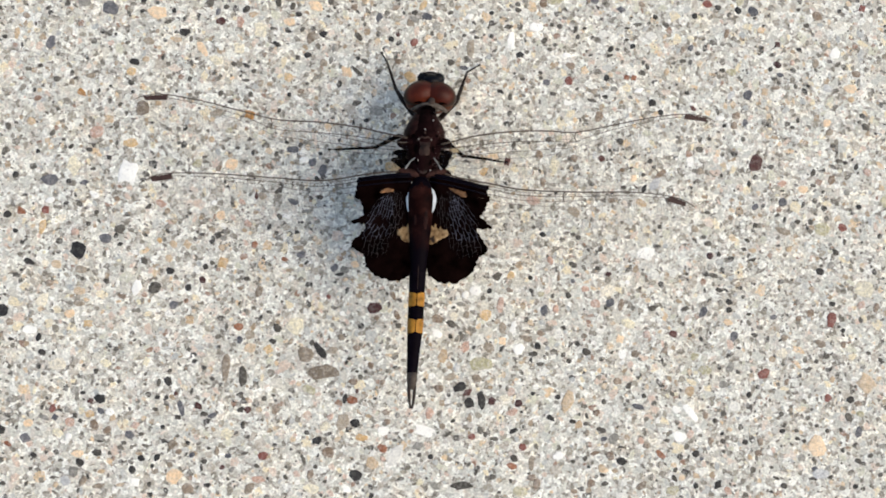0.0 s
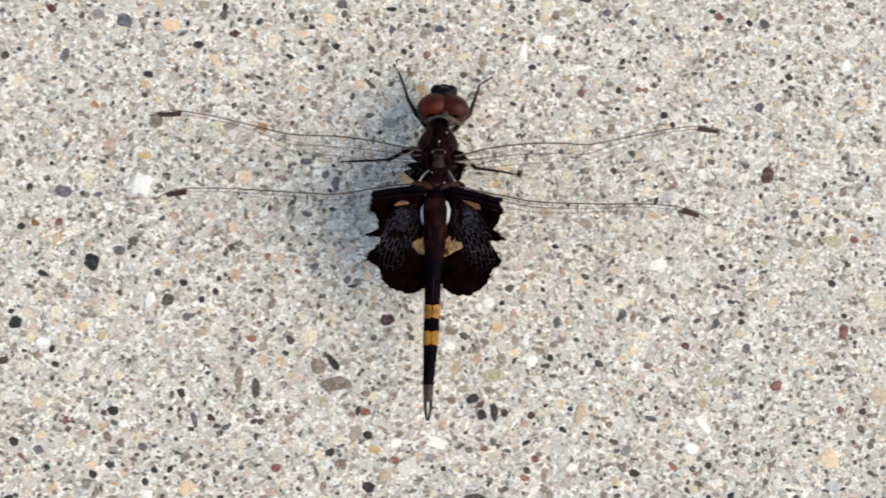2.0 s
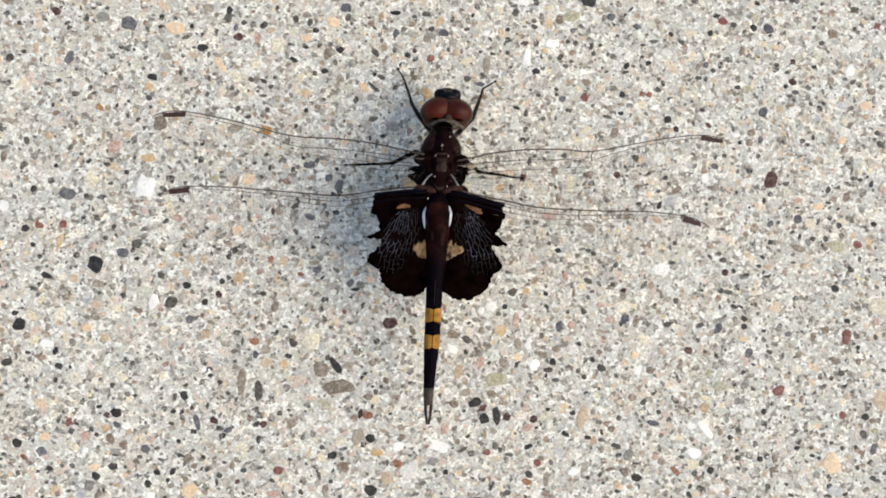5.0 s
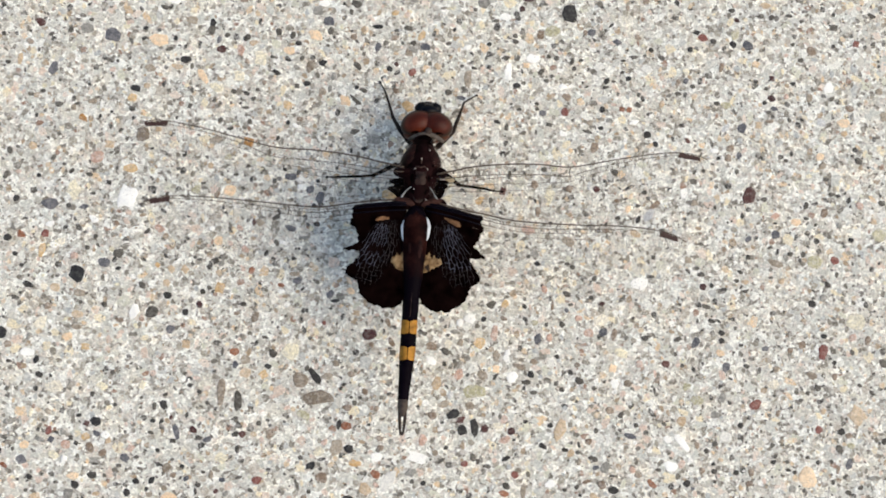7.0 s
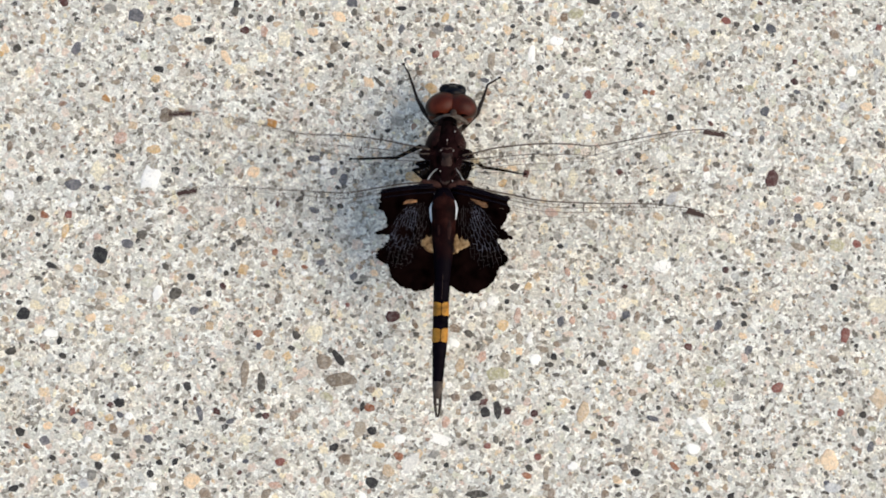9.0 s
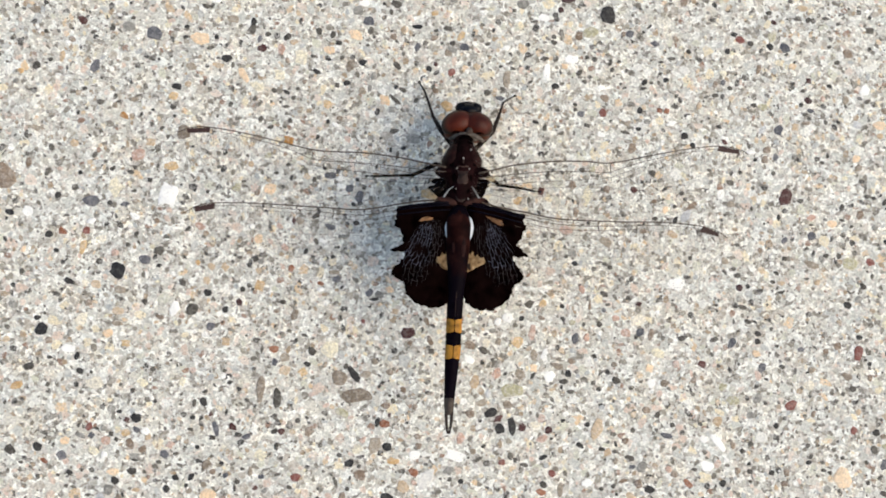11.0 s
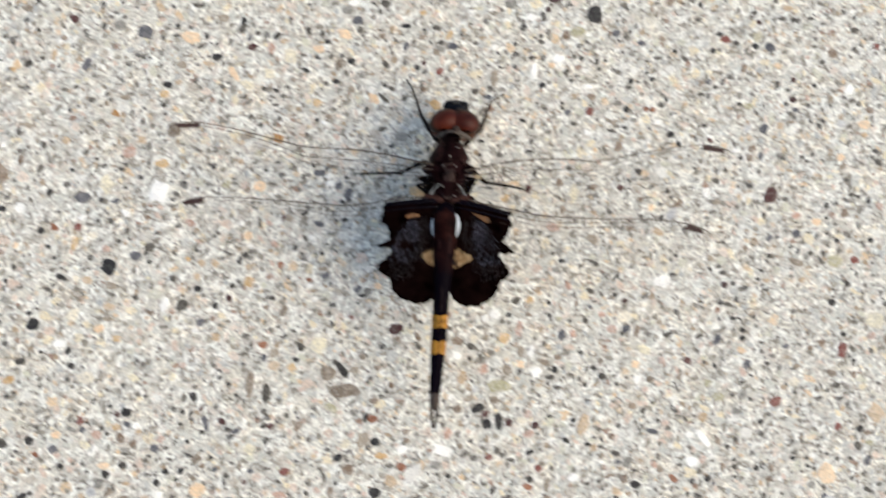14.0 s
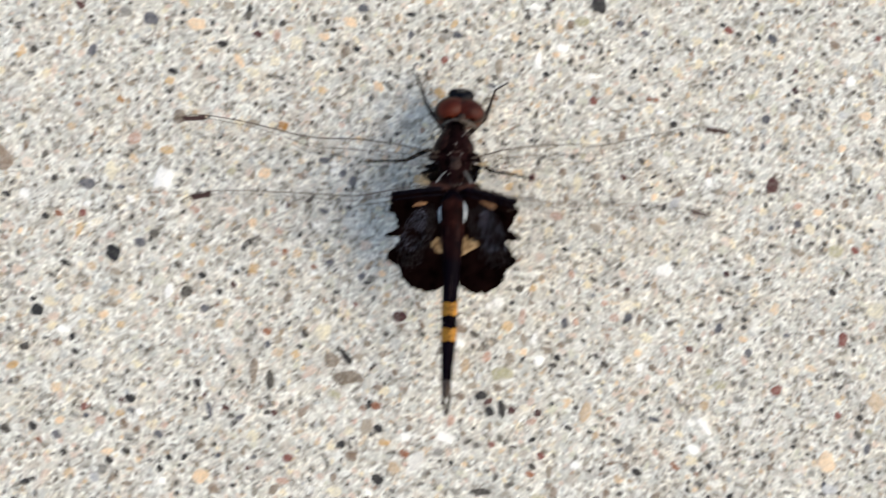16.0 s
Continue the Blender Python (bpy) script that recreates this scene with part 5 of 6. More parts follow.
SLATE_B = [(74.7, 22.1, 1.5, 1.4, 0), (-7.4, 28.4, 1.5, 1.3, 70), (-10.7, 21.6, 1.7, 1.1, -19), (3.8, 53.7, 1.7, 1.1, 85), (-9.3, 12.5, 1.4, 1.3, 0), (46.3, 55.9, 1.5, 1.2, -20), (48.6, -13.4, 0.9, 1.9, 70), (-3.6, 10.3, 1.4, 1.2, 60), (33.0, 42.8, 1.4, 1.2, 0), (18.6, 45.1, 1.7, 0.9, -12), (-45.7, 24.6, 1.4, 1.0, 0), (68.2, 36.1, 1.4, 1.0, 80), (69.7, 21.2, 1.4, 1.0, 60), (-23.9, -14.6, 1.4, 1.0, 20), (72.6, 2.0, 1.5, 0.9, 10), (-42.3, -13.7, 0.9, 1.4, 60), (58.7, 49.3, 1.2, 1.0, 60), (-19.5, -1.9, 1.2, 1.0, 80), (-49.8, -14.7, 1.2, 1.0, 60), (79.6, -24.3, 1.2, 0.9, 0)]
SLATE_C = [(74.7, 44.7, 1.2, 0.8, 0), (-23.7, 54.2, 1.2, 0.8, 80), (-21.2, -21.3, 1.0, 0.9, 0), (-27.2, -21.1, 0.8, 1.1, -60), (42.6, -18.9, 1.1, 0.8, 20), (37.4, 8.2, 1.0, 0.8, -40), (59.6, -22.4, 0.8, 0.6, 0)]
BROWN_A = [(-66.4, 28.7, 4.7, 4.5, 81), (-4.5, -20.8, 2.3, 1.8, -9), (-27.7, -26.7, 2.1, 1.7, 0), (51.4, 64.1, 2.5, 1.4, -78), (-19.6, 61.8, 1.8, 1.8, -43), (59.6, 65.8, 1.9, 1.5, 151), (30.9, -26.5, 1.9, 1.4, 80), (13.9, 1.6, 1.9, 1.4, -20), (42.2, 36.9, 1.9, 1.4, 80), (81.6, 55.4, 1.7, 1.5, 0), (45.7, 4.0, 2.3, 1.1, 85), (37.2, 45.8, 1.7, 1.4, -30), (-43.3, -16.0, 1.7, 1.4, -40), (40.3, -26.4, 1.5, 1.5, 0), (-13.4, -13.6, 1.6, 1.4, 70), (32.6, 56.9, 1.7, 1.3, 80), (53.0, 26.9, 2.1, 1.0, 40), (79.3, 2.7, 1.5, 1.4, 80), (83.6, 26.1, 1.6, 1.3, 80), (88.4, 45.1, 1.7, 1.2, 0)]
BROWN_B = [(-41.2, -16.9, 1.7, 1.2, 40), (66.6, 37.3, 1.4, 1.4, 0), (66.2, 35.6, 1.4, 1.4, 0), (31.6, 30.1, 1.5, 1.3, -60), (14.2, -10.2, 1.5, 1.3, 0), (-0.4, -9.0, 1.4, 1.3, 0), (-51.1, 7.6, 1.4, 1.3, 0), (43.7, -21.8, 1.4, 1.3, -10), (91.1, 3.6, 1.8, 1.0, 80), (-62.2, 31.3, 1.5, 1.2, 80), (53.4, -3.7, 1.5, 1.2, 80), (45.1, -9.1, 1.5, 1.2, 0), (32.2, 25.3, 1.7, 1.0, 85), (37.8, 29.4, 1.4, 1.2, -40), (69.5, -21.5, 1.2, 1.4, 60), (-7.5, -24.5, 1.5, 1.1, 80), (30.0, -25.3, 1.4, 1.1, 0), (7.0, 2.3, 1.7, 0.9, -60), (65.1, 51.9, 1.7, 0.9, 80), (61.2, -19.3, 1.2, 1.2, 60)]
BROWN_C = [(-57.5, 1.1, 1.3, 1.1, 0), (69.9, -19.5, 1.1, 1.3, 0), (-9.5, 40.6, 1.4, 1.0, 0), (85.1, -2.8, 1.4, 1.0, 80), (87.5, -13.1, 1.4, 1.0, 0), (-0.4, 55.5, 1.1, 1.2, 0), (41.3, -14.4, 1.2, 1.1, 0), (2.6, -6.3, 1.3, 1.0, -40), (50.0, 56.9, 1.4, 0.9, -29), (6.4, 5.6, 1.4, 0.9, -60), (-39.2, 5.4, 1.4, 0.9, -15), (5.5, -15.7, 1.1, 1.1, 60), (44.4, 22.2, 1.5, 0.8, 0), (5.2, -14.2, 1.2, 1.0, 0), (0.2, -3.3, 1.2, 1.0, 0), (-18.8, 50.6, 1.0, 1.2, 0), (-60.4, -22.2, 1.2, 1.0, 0), (60.3, -14.9, 1.0, 1.2, 0), (41.0, -21.3, 1.7, 0.7, 20), (6.8, 55.5, 1.3, 0.9, 30)]
BROWN_D = [(74.8, -9.3, 1.4, 0.8, 70), (73.8, 42.4, 1.4, 0.8, 0), (85.5, -19.0, 1.4, 0.8, 75), (7.1, 46.1, 1.1, 1.0, 0), (65.3, 19.4, 1.2, 0.9, -49), (-23.3, 27.2, 1.2, 0.9, 60), (-55.8, 53.0, 1.2, 0.9, 0), (31.7, -0.8, 1.2, 0.9, 0), (57.2, 48.9, 1.3, 0.8, 80), (37.3, -27.7, 1.3, 0.8, -9), (49.9, -20.2, 1.3, 0.8, -10), (4.6, -9.1, 1.0, 1.0, 0), (-29.4, -20.5, 1.0, 1.0, 0), (77.1, 1.7, 1.1, 0.9, 0), (-46.8, 60.6, 1.2, 0.8, -28), (26.4, 6.6, 1.2, 0.8, -10), (46.2, 27.6, 1.2, 0.8, 10), (48.2, 62.2, 1.0, 0.9, 91), (-40.2, 21.9, 1.1, 0.8, 0), (-19.5, 6.8, 1.1, 0.8, 0)]
BROWN_E = [(40.5, 57.5, 0.8, 1.1, 0), (34.9, 8.9, 1.7, 0.5, 85), (3.6, 1.8, 1.0, 0.8, 60), (-15.8, 46.9, 0.8, 0.9, 0), (14.0, 55.5, 0.8, 0.7, 0), (-16.8, 29.0, 0.7, 0.7, 0), (-37.6, -2.4, 0.8, 0.6, 0), (-23.1, 4.9, 0.8, 0.6, 0)]
TAN_A = [(89.1, -9.5, 3.7, 3.0, -39), (36.2, -12.6, 4.2, 2.1, 80), (2.9, -22.7, 2.4, 2.0, -29), (-17.7, -3.3, 2.3, 1.9, 0), (14.9, -4.7, 2.3, 1.7, 80), (57.7, -10.9, 1.9, 1.7, 0), (-50.0, 10.8, 1.5, 1.9, 80), (-41.8, 35.5, 1.9, 1.4, 0), (-46.2, 6.3, 1.9, 1.4, 0), (-27.9, 1.5, 1.7, 1.5, 0), (73.3, 63.4, 2.1, 1.2, 1), (-39.4, 59.0, 1.8, 1.4, -48), (49.5, 21.8, 1.9, 1.3, -19), (-30.8, 49.3, 2.3, 1.0, -9), (42.2, -23.9, 1.5, 1.5, 0), (-57.4, 49.9, 2.1, 1.0, 80), (71.8, 41.7, 1.5, 1.4, 0), (-28.4, 14.2, 1.4, 1.5, 80), (-31.5, 11.9, 1.5, 1.4, 0), (-17.7, 53.9, 1.7, 1.2, 40)]
TAN_B = [(38.3, -16.5, 1.7, 1.2, 40), (92.6, 24.8, 1.4, 1.4, 0), (-54.7, 34.9, 1.4, 1.4, 0), (-30.8, 14.3, 1.4, 1.4, 0), (14.3, 50.7, 1.4, 1.3, 0), (87.4, 40.5, 1.4, 1.2, 0), (-35.8, 45.8, 1.4, 1.2, 0), (75.7, 13.9, 1.4, 1.2, 80), (58.6, -25.3, 1.4, 1.2, 0), (69.1, 13.6, 1.7, 0.9, 0), (54.2, 44.9, 1.5, 1.0, 80), (-24.6, 32.2, 1.2, 1.2, 0), (-22.7, 13.7, 1.2, 1.2, 0), (82.9, -8.9, 1.4, 1.0, 70), (0.9, 7.2, 1.4, 1.0, 0), (-42.0, -23.7, 1.7, 0.8, 0), (-40.3, -14.9, 1.4, 0.9, 40), (68.1, -22.2, 1.0, 1.2, 0), (-38.9, -25.9, 1.7, 0.7, 10), (-33.6, 38.3, 1.3, 0.9, 0)]
TAN_C = [(-49.5, -25.8, 1.2, 0.9, 60), (64.6, -17.4, 0.8, 1.1, 80), (7.0, 52.7, 0.9, 0.6, 0)]
CREAM_A = [(88.9, 6.9, 3.7, 3.2, 30), (-10.1, 0.3, 3.3, 2.9, 0), (-47.5, 27.5, 3.1, 2.7, 80), (-49.7, -5.9, 3.1, 2.3, 0), (-16.5, 51.3, 2.5, 2.7, 0), (-52.2, 4.9, 2.8, 2.3, 80), (43.4, 6.5, 2.8, 2.1, 20), (34.3, 28.4, 3.0, 1.9, 80), (-7.4, -26.8, 2.8, 1.8, 0), (-21.5, -17.6, 2.1, 2.1, 60), (47.0, 0.9, 2.4, 1.7, -19), (-23.9, 45.7, 2.9, 1.4, -25), (74.0, -4.3, 2.1, 1.9, 0), (-20.1, 48.0, 2.1, 1.9, 0), (16.2, 27.2, 2.5, 1.3, 30), (-49.4, -17.2, 1.5, 2.1, 60), (-5.1, -16.5, 1.9, 1.6, 20), (25.5, -11.9, 2.5, 1.2, 0), (-41.7, -5.7, 2.1, 1.4, 0), (16.8, 2.1, 1.9, 1.5, 80)]
CREAM_B = [(-49.3, 18.6, 1.5, 1.4, 0), (-51.9, 11.0, 1.5, 1.3, 80), (-35.0, -5.5, 1.7, 1.1, 70), (58.6, 51.0, 1.4, 1.3, 0), (-53.3, -10.2, 1.8, 0.8, 85), (-8.2, 10.2, 1.4, 0.9, 20)]
OCHRE_A = [(6.6, 27.9, 3.5, 2.5, 0), (9.1, 43.5, 2.3, 2.0, 0), (22.3, 2.2, 2.3, 1.9, 0), (-38.2, 31.4, 2.5, 1.7, 0), (-62.4, -6.5, 2.6, 1.5, 21), (-22.5, 11.1, 2.2, 1.7, 80), (26.8, 63.9, 1.9, 1.9, 41), (-38.2, 43.6, 1.9, 1.7, 0), (-52.5, 17.0, 2.6, 1.2, 75), (22.0, 27.1, 2.1, 1.4, 60), (-11.7, 43.0, 1.5, 1.9, 60), (11.5, 56.0, 2.3, 1.2, 60), (-14.7, -3.5, 1.7, 1.5, 40), (1.1, -18.4, 2.1, 1.2, 0), (26.6, 9.1, 1.7, 1.4, 60), (-44.2, -14.2, 1.4, 1.5, 60), (-44.7, 0.9, 1.7, 1.2, 0), (6.7, 60.0, 1.6, 1.0, 21), (-20.5, 64.3, 1.2, 1.1, 1), (-64.3, 47.2, 1.1, 1.0, 1)]
OCHRE_B = [(-33.1, 14.9, 1.0, 1.0, 0)]
PEACH_A = [(80.0, -20.4, 4.0, 3.3, -54), (-29.9, -24.5, 2.9, 2.3, 40), (-34.0, 53.9, 3.1, 2.1, 0), (-21.1, 27.9, 2.5, 2.3, 0), (-7.0, 55.5, 2.7, 1.7, -20), (87.3, 42.4, 2.1, 1.9, 0), (-1.7, 44.1, 2.1, 1.9, -60), (-26.3, 47.7, 2.7, 1.3, -50), (78.4, 24.4, 2.1, 1.5, 0), (-47.7, 2.5, 1.9, 1.5, 30), (-45.9, -20.8, 2.3, 1.2, 0), (-11.6, 52.7, 1.9, 1.4, 0), (-54.2, -15.6, 1.9, 1.4, 20), (-22.8, 19.3, 1.7, 1.4, 80), (45.5, -1.8, 1.6, 1.4, 80), (82.9, 36.2, 1.5, 1.4, 80), (25.1, -2.1, 1.5, 1.4, 0), (42.4, -24.2, 1.2, 1.7, 80), (-0.1, 10.9, 1.5, 1.2, 0), (64.6, 1.1, 1.5, 1.2, 0)]
PEACH_B = [(48.2, 26.1, 1.4, 1.2, 60), (-62.4, 16.5, 1.5, 1.0, 80), (30.0, 51.3, 1.4, 1.0, 0)]
RUST = [(4.6, -20.2, 1.8, 1.5, -39), (-19.7, 0.3, 1.9, 1.4, 0), (-56.0, 19.7, 1.7, 1.5, 0), (-0.5, -12.1, 1.7, 1.5, 0), (52.4, -21.6, 2.3, 1.1, -42), (26.6, -23.3, 1.9, 1.2, -4), (46.4, 67.5, 1.9, 1.2, 51), (-17.2, 14.2, 1.5, 1.1, 70), (40.7, 64.5, 1.3, 1.1, 91), (9.3, 67.4, 1.3, 1.0, -28), (48.4, 43.8, 1.2, 1.0, 80), (-12.1, 11.8, 1.4, 0.8, -10), (47.1, 43.9, 1.2, 0.9, 0), (-57.4, -19.0, 1.3, 0.8, -28)]
AMBER = [(-18.2, 36.5, 2.0, 1.6, -10), (-46.4, 39.9, 1.9, 1.3, -20)]
PALE_STONES = [(6.8, -21.3, 4.0, 1.9, 65), (65.5, -13.5, 2.4, 1.7, 0), (45.5, -28.6, 2.2, 1.2, 0), (51.7, 51.3, 2.0, 1.3, 0), (43.1, 51.4, 1.8, 1.3, 0), (72.5, -14.0, 1.2, 0.9, -19)]
BLACK_A = [(37.8, 60.9, 3.4, 2.9, 91), (-46.5, 13.1, 2.9, 2.5, -50), (-58.8, 3.0, 2.3, 2.1, 80), (0.1, -24.7, 2.4, 2.0, -19), (-6.0, -3.7, 2.9, 1.4, -55), (21.5, -12.2, 2.9, 1.3, 100), (17.8, -10.0, 2.1, 1.7, 20), (19.5, -12.7, 1.7, 1.7, 0), (-42.5, -11.7, 1.7, 1.5, 0), (-29.3, 50.6, 1.7, 1.3, 20), (-0.0, -16.0, 1.5, 1.4, 0), (-5.7, 50.7, 1.5, 1.4, 60), (-58.6, -16.7, 1.5, 1.4, -20), (62.4, -26.8, 1.5, 1.4, 40), (-37.7, 45.3, 1.9, 1.1, -10), (45.7, -22.7, 1.7, 1.2, 10), (51.7, 39.4, 1.4, 1.4, 0), (-6.4, -18.8, 1.5, 1.3, 10), (-31.3, -8.8, 1.5, 1.3, -60), (86.1, -12.4, 1.4, 1.3, 0)]
BLACK_B = [(33.4, -15.3, 1.8, 1.0, -20), (-31.2, 9.7, 1.5, 1.2, 0), (81.1, 10.0, 1.5, 1.2, 0), (-59.3, -26.0, 1.6, 1.1, 10), (-54.5, 11.2, 1.7, 1.0, -15), (67.2, 56.2, 1.3, 1.3, 0), (58.6, -21.6, 1.4, 1.2, -5), (77.1, 67.9, 1.5, 1.1, 11), (-45.6, -22.1, 1.5, 1.1, -20), (-24.9, 57.1, 1.6, 1.0, 81), (-52.7, -1.4, 1.6, 1.0, 70), (-58.3, 19.1, 1.3, 1.2, 60), (-65.0, 22.7, 1.4, 1.1, -18), (3.7, 57.4, 1.7, 0.9, 0), (31.2, -3.0, 1.2, 1.2, 0), (-37.0, -23.4, 1.3, 1.1, -40), (28.4, 47.6, 1.4, 1.0, 12), (-1.7, -11.8, 1.7, 0.8, 85), (67.3, -19.6, 1.2, 1.1, 0), (-32.9, -21.4, 1.4, 0.9, 65)]
BLACK_C = [(-57.1, 25.8, 1.2, 1.0, 80), (-28.1, 7.0, 1.2, 1.0, 80), (-35.5, -21.6, 1.2, 1.0, 0), (-14.0, -2.1, 1.3, 0.9, 0), (-8.4, 46.9, 1.3, 0.9, 10), (-40.2, 64.9, 1.4, 0.8, 16), (17.6, 37.1, 1.4, 0.8, 0), (-59.2, 62.2, 1.4, 0.8, -28), (27.1, -17.4, 1.6, 0.7, 25), (-13.7, 48.8, 1.4, 0.8, -35), (64.9, 4.6, 1.1, 1.0, 0), (64.9, 3.2, 1.1, 1.0, 0), (-2.9, 64.4, 1.2, 0.9, 21), (42.6, 65.8, 1.2, 0.9, 21), (-59.6, 4.9, 1.2, 0.9, 0), (-52.1, -3.9, 1.2, 0.9, 0), (60.7, 58.1, 1.2, 0.9, 0), (50.1, 24.4, 1.5, 0.7, 70), (53.1, 37.8, 1.0, 1.0, 0), (68.1, -11.5, 1.0, 1.0, 0)]
BLACK_D = [(59.5, 55.1, 1.1, 0.9, 80), (32.2, 16.2, 1.1, 0.9, 0), (-10.0, 54.0, 1.1, 0.9, 0), (6.0, 49.9, 1.1, 0.9, -30), (43.6, 43.7, 1.1, 0.9, -70), (48.3, 49.4, 1.1, 0.9, 20), (-2.8, 9.2, 1.4, 0.7, 5), (83.2, 4.3, 1.2, 0.8, 0), (44.4, 48.9, 1.2, 0.8, 70), (12.8, -21.7, 1.0, 0.9, 0), (34.6, -11.7, 1.0, 0.9, 0), (-53.1, -20.9, 1.0, 0.9, 0), (58.5, -27.0, 0.9, 1.0, 0), (-50.4, 64.2, 1.1, 0.8, 1), (-36.3, 55.9, 1.1, 0.8, 0), (68.7, 25.3, 1.1, 0.8, 80), (88.1, 28.5, 1.1, 0.8, 80), (-33.0, -11.5, 1.1, 0.8, 0), (22.9, 6.4, 1.0, 0.8, 80), (-41.7, 28.9, 1.0, 0.8, 0)]
BLACK_E = [(-56.9, 16.4, 1.0, 0.8, 0), (88.4, 21.4, 1.0, 0.8, 0), (73.9, -17.7, 1.0, 0.8, 0), (86.8, -27.4, 1.0, 0.8, 0), (25.0, 41.0, 1.3, 0.6, -20), (-24.6, -26.1, 1.1, 0.7, 0), (1.7, 35.7, 0.9, 0.8, 0), (43.3, 40.4, 0.9, 0.8, 0), (-31.2, 54.3, 0.8, 0.9, 0), (-39.6, 14.2, 0.9, 0.8, 0), (78.1, 49.3, 0.9, 0.8, 0), (72.9, 45.7, 0.9, 0.8, 0), (63.1, 12.9, 0.9, 0.8, 80), (85.1, -0.4, 0.9, 0.8, 0), (23.4, 54.9, 0.9, 0.8, 0), (-14.7, 17.3, 1.1, 0.6, 75), (0.2, 46.5, 0.8, 0.8, 0), (30.0, 8.7, 0.9, 0.7, -30), (-45.3, -10.7, 0.9, 0.7, 0), (79.7, 42.8, 0.9, 0.7, 0)]
BLACK_F = [(30.3, -11.1, 0.9, 0.7, 0), (-11.5, 40.0, 0.8, 0.7, 80), (-6.7, 25.6, 0.8, 0.7, 0), (-53.4, 29.8, 0.8, 0.7, 0), (-32.1, -16.4, 0.8, 0.7, 0), (-27.9, -19.1, 0.8, 0.7, -40), (-0.5, 35.3, 1.0, 0.5, 85), (-11.9, 31.8, 0.8, 0.6, -10), (-6.1, 29.9, 0.7, 0.6, 0), (64.5, 35.5, 0.7, 0.6, 0), (63.2, -18.1, 0.7, 0.5, 20)]
PINK_A = [(-43.8, 33.3, 2.3, 1.9, 60), (12.6, -14.4, 2.3, 1.6, 80), (24.8, 4.0, 2.7, 1.3, 85), (30.6, 22.1, 2.3, 1.4, 0), (-32.9, 21.1, 2.1, 1.4, -30), (41.3, 4.3, 1.9, 1.5, 0), (18.7, -3.1, 1.9, 1.5, 80), (88.5, 4.1, 1.8, 1.5, 30), (26.7, -14.3, 1.9, 1.4, 20), (-20.0, 52.5, 1.9, 1.3, 85), (-47.4, -15.5, 1.7, 1.4, 0), (64.1, -27.8, 1.8, 1.3, -49), (-16.2, -25.2, 1.2, 1.9, 75), (74.7, 25.4, 1.8, 1.1, 30), (50.2, -1.0, 1.4, 1.4, 0), (-36.6, -16.1, 1.4, 1.4, 0), (90.0, 27.6, 1.5, 1.3, 0), (34.4, 3.4, 1.5, 1.2, 80), (-47.1, 16.2, 1.4, 1.2, 0), (-19.3, 21.5, 1.4, 1.1, 0)]
PINK_B = [(-18.3, 17.8, 1.4, 1.1, -30), (39.5, 6.8, 1.4, 1.0, 0), (33.5, 11.7, 1.5, 0.9, -59), (-6.2, 62.3, 1.2, 1.1, 91), (86.7, 69.7, 1.2, 1.1, 91), (-4.2, -14.9, 1.3, 1.0, 30), (49.0, -19.2, 1.1, 1.1, 0), (76.9, 47.0, 1.2, 1.0, 80), (7.8, 65.9, 1.1, 0.9, 151), (4.7, -22.0, 1.1, 0.9, -39)]
LAVENDER = [(80.5, -25.2, 1.9, 2.9, 80), (52.0, 25.2, 2.5, 1.4, 60), (-47.8, -25.2, 1.7, 1.7, 0), (83.2, 42.4, 1.8, 1.4, -19), (65.7, 40.9, 2.0, 1.1, 60), (17.3, -6.6, 1.7, 1.1, 80), (41.4, 30.1, 1.5, 0.8, 80), (4.0, 39.0, 1.4, 0.5, -14)]
UMBER = [(-5.0, -7.4, 5.6, 2.2, 4), (-8.4, -4.4, 2.9, 2.7, 0), (-36.2, 37.3, 2.5, 2.9, 0), (-21.7, -6.5, 4.4, 1.6, 85), (-7.8, 50.1, 2.5, 1.4, 75), (-17.6, -26.7, 2.3, 1.4, 60), (49.0, -26.9, 2.3, 1.2, 40), (20.7, -8.5, 1.9, 1.4, -30), (-30.5, -19.3, 1.9, 1.4, 45), (-16.4, 6.2, 2.1, 1.2, 80), (-42.4, -26.1, 2.5, 1.0, 5), (81.0, -2.6, 1.9, 1.3, -30), (48.1, -4.3, 1.7, 1.4, 0), (29.2, -1.7, 1.9, 1.2, -20), (-45.1, -25.3, 1.9, 1.0, 65), (-23.1, -20.5, 1.7, 0.9, 85), (39.3, -1.3, 1.2, 1.0, 0)]
BRICK = [(83.1, 1.5, 2.6, 1.9, 75), (70.8, -7.8, 2.1, 1.7, 50), (36.9, 43.1, 1.7, 1.4, -60), (-15.4, -21.3, 1.5, 1.5, 45), (82.1, -12.1, 1.6, 1.4, 70), (85.4, 17.7, 1.5, 1.4, 0), (28.5, -20.1, 1.6, 1.3, -25), (61.8, 57.2, 1.7, 1.2, 0), (-52.0, 19.9, 1.4, 1.2, 80), (89.8, 56.9, 1.4, 1.2, 80), (9.9, 49.5, 1.4, 1.2, 80), (-50.2, -13.2, 1.4, 1.1, 85), (19.8, -18.4, 1.2, 1.2, 0), (-4.6, 5.4, 0.8, 0.8, 0)]
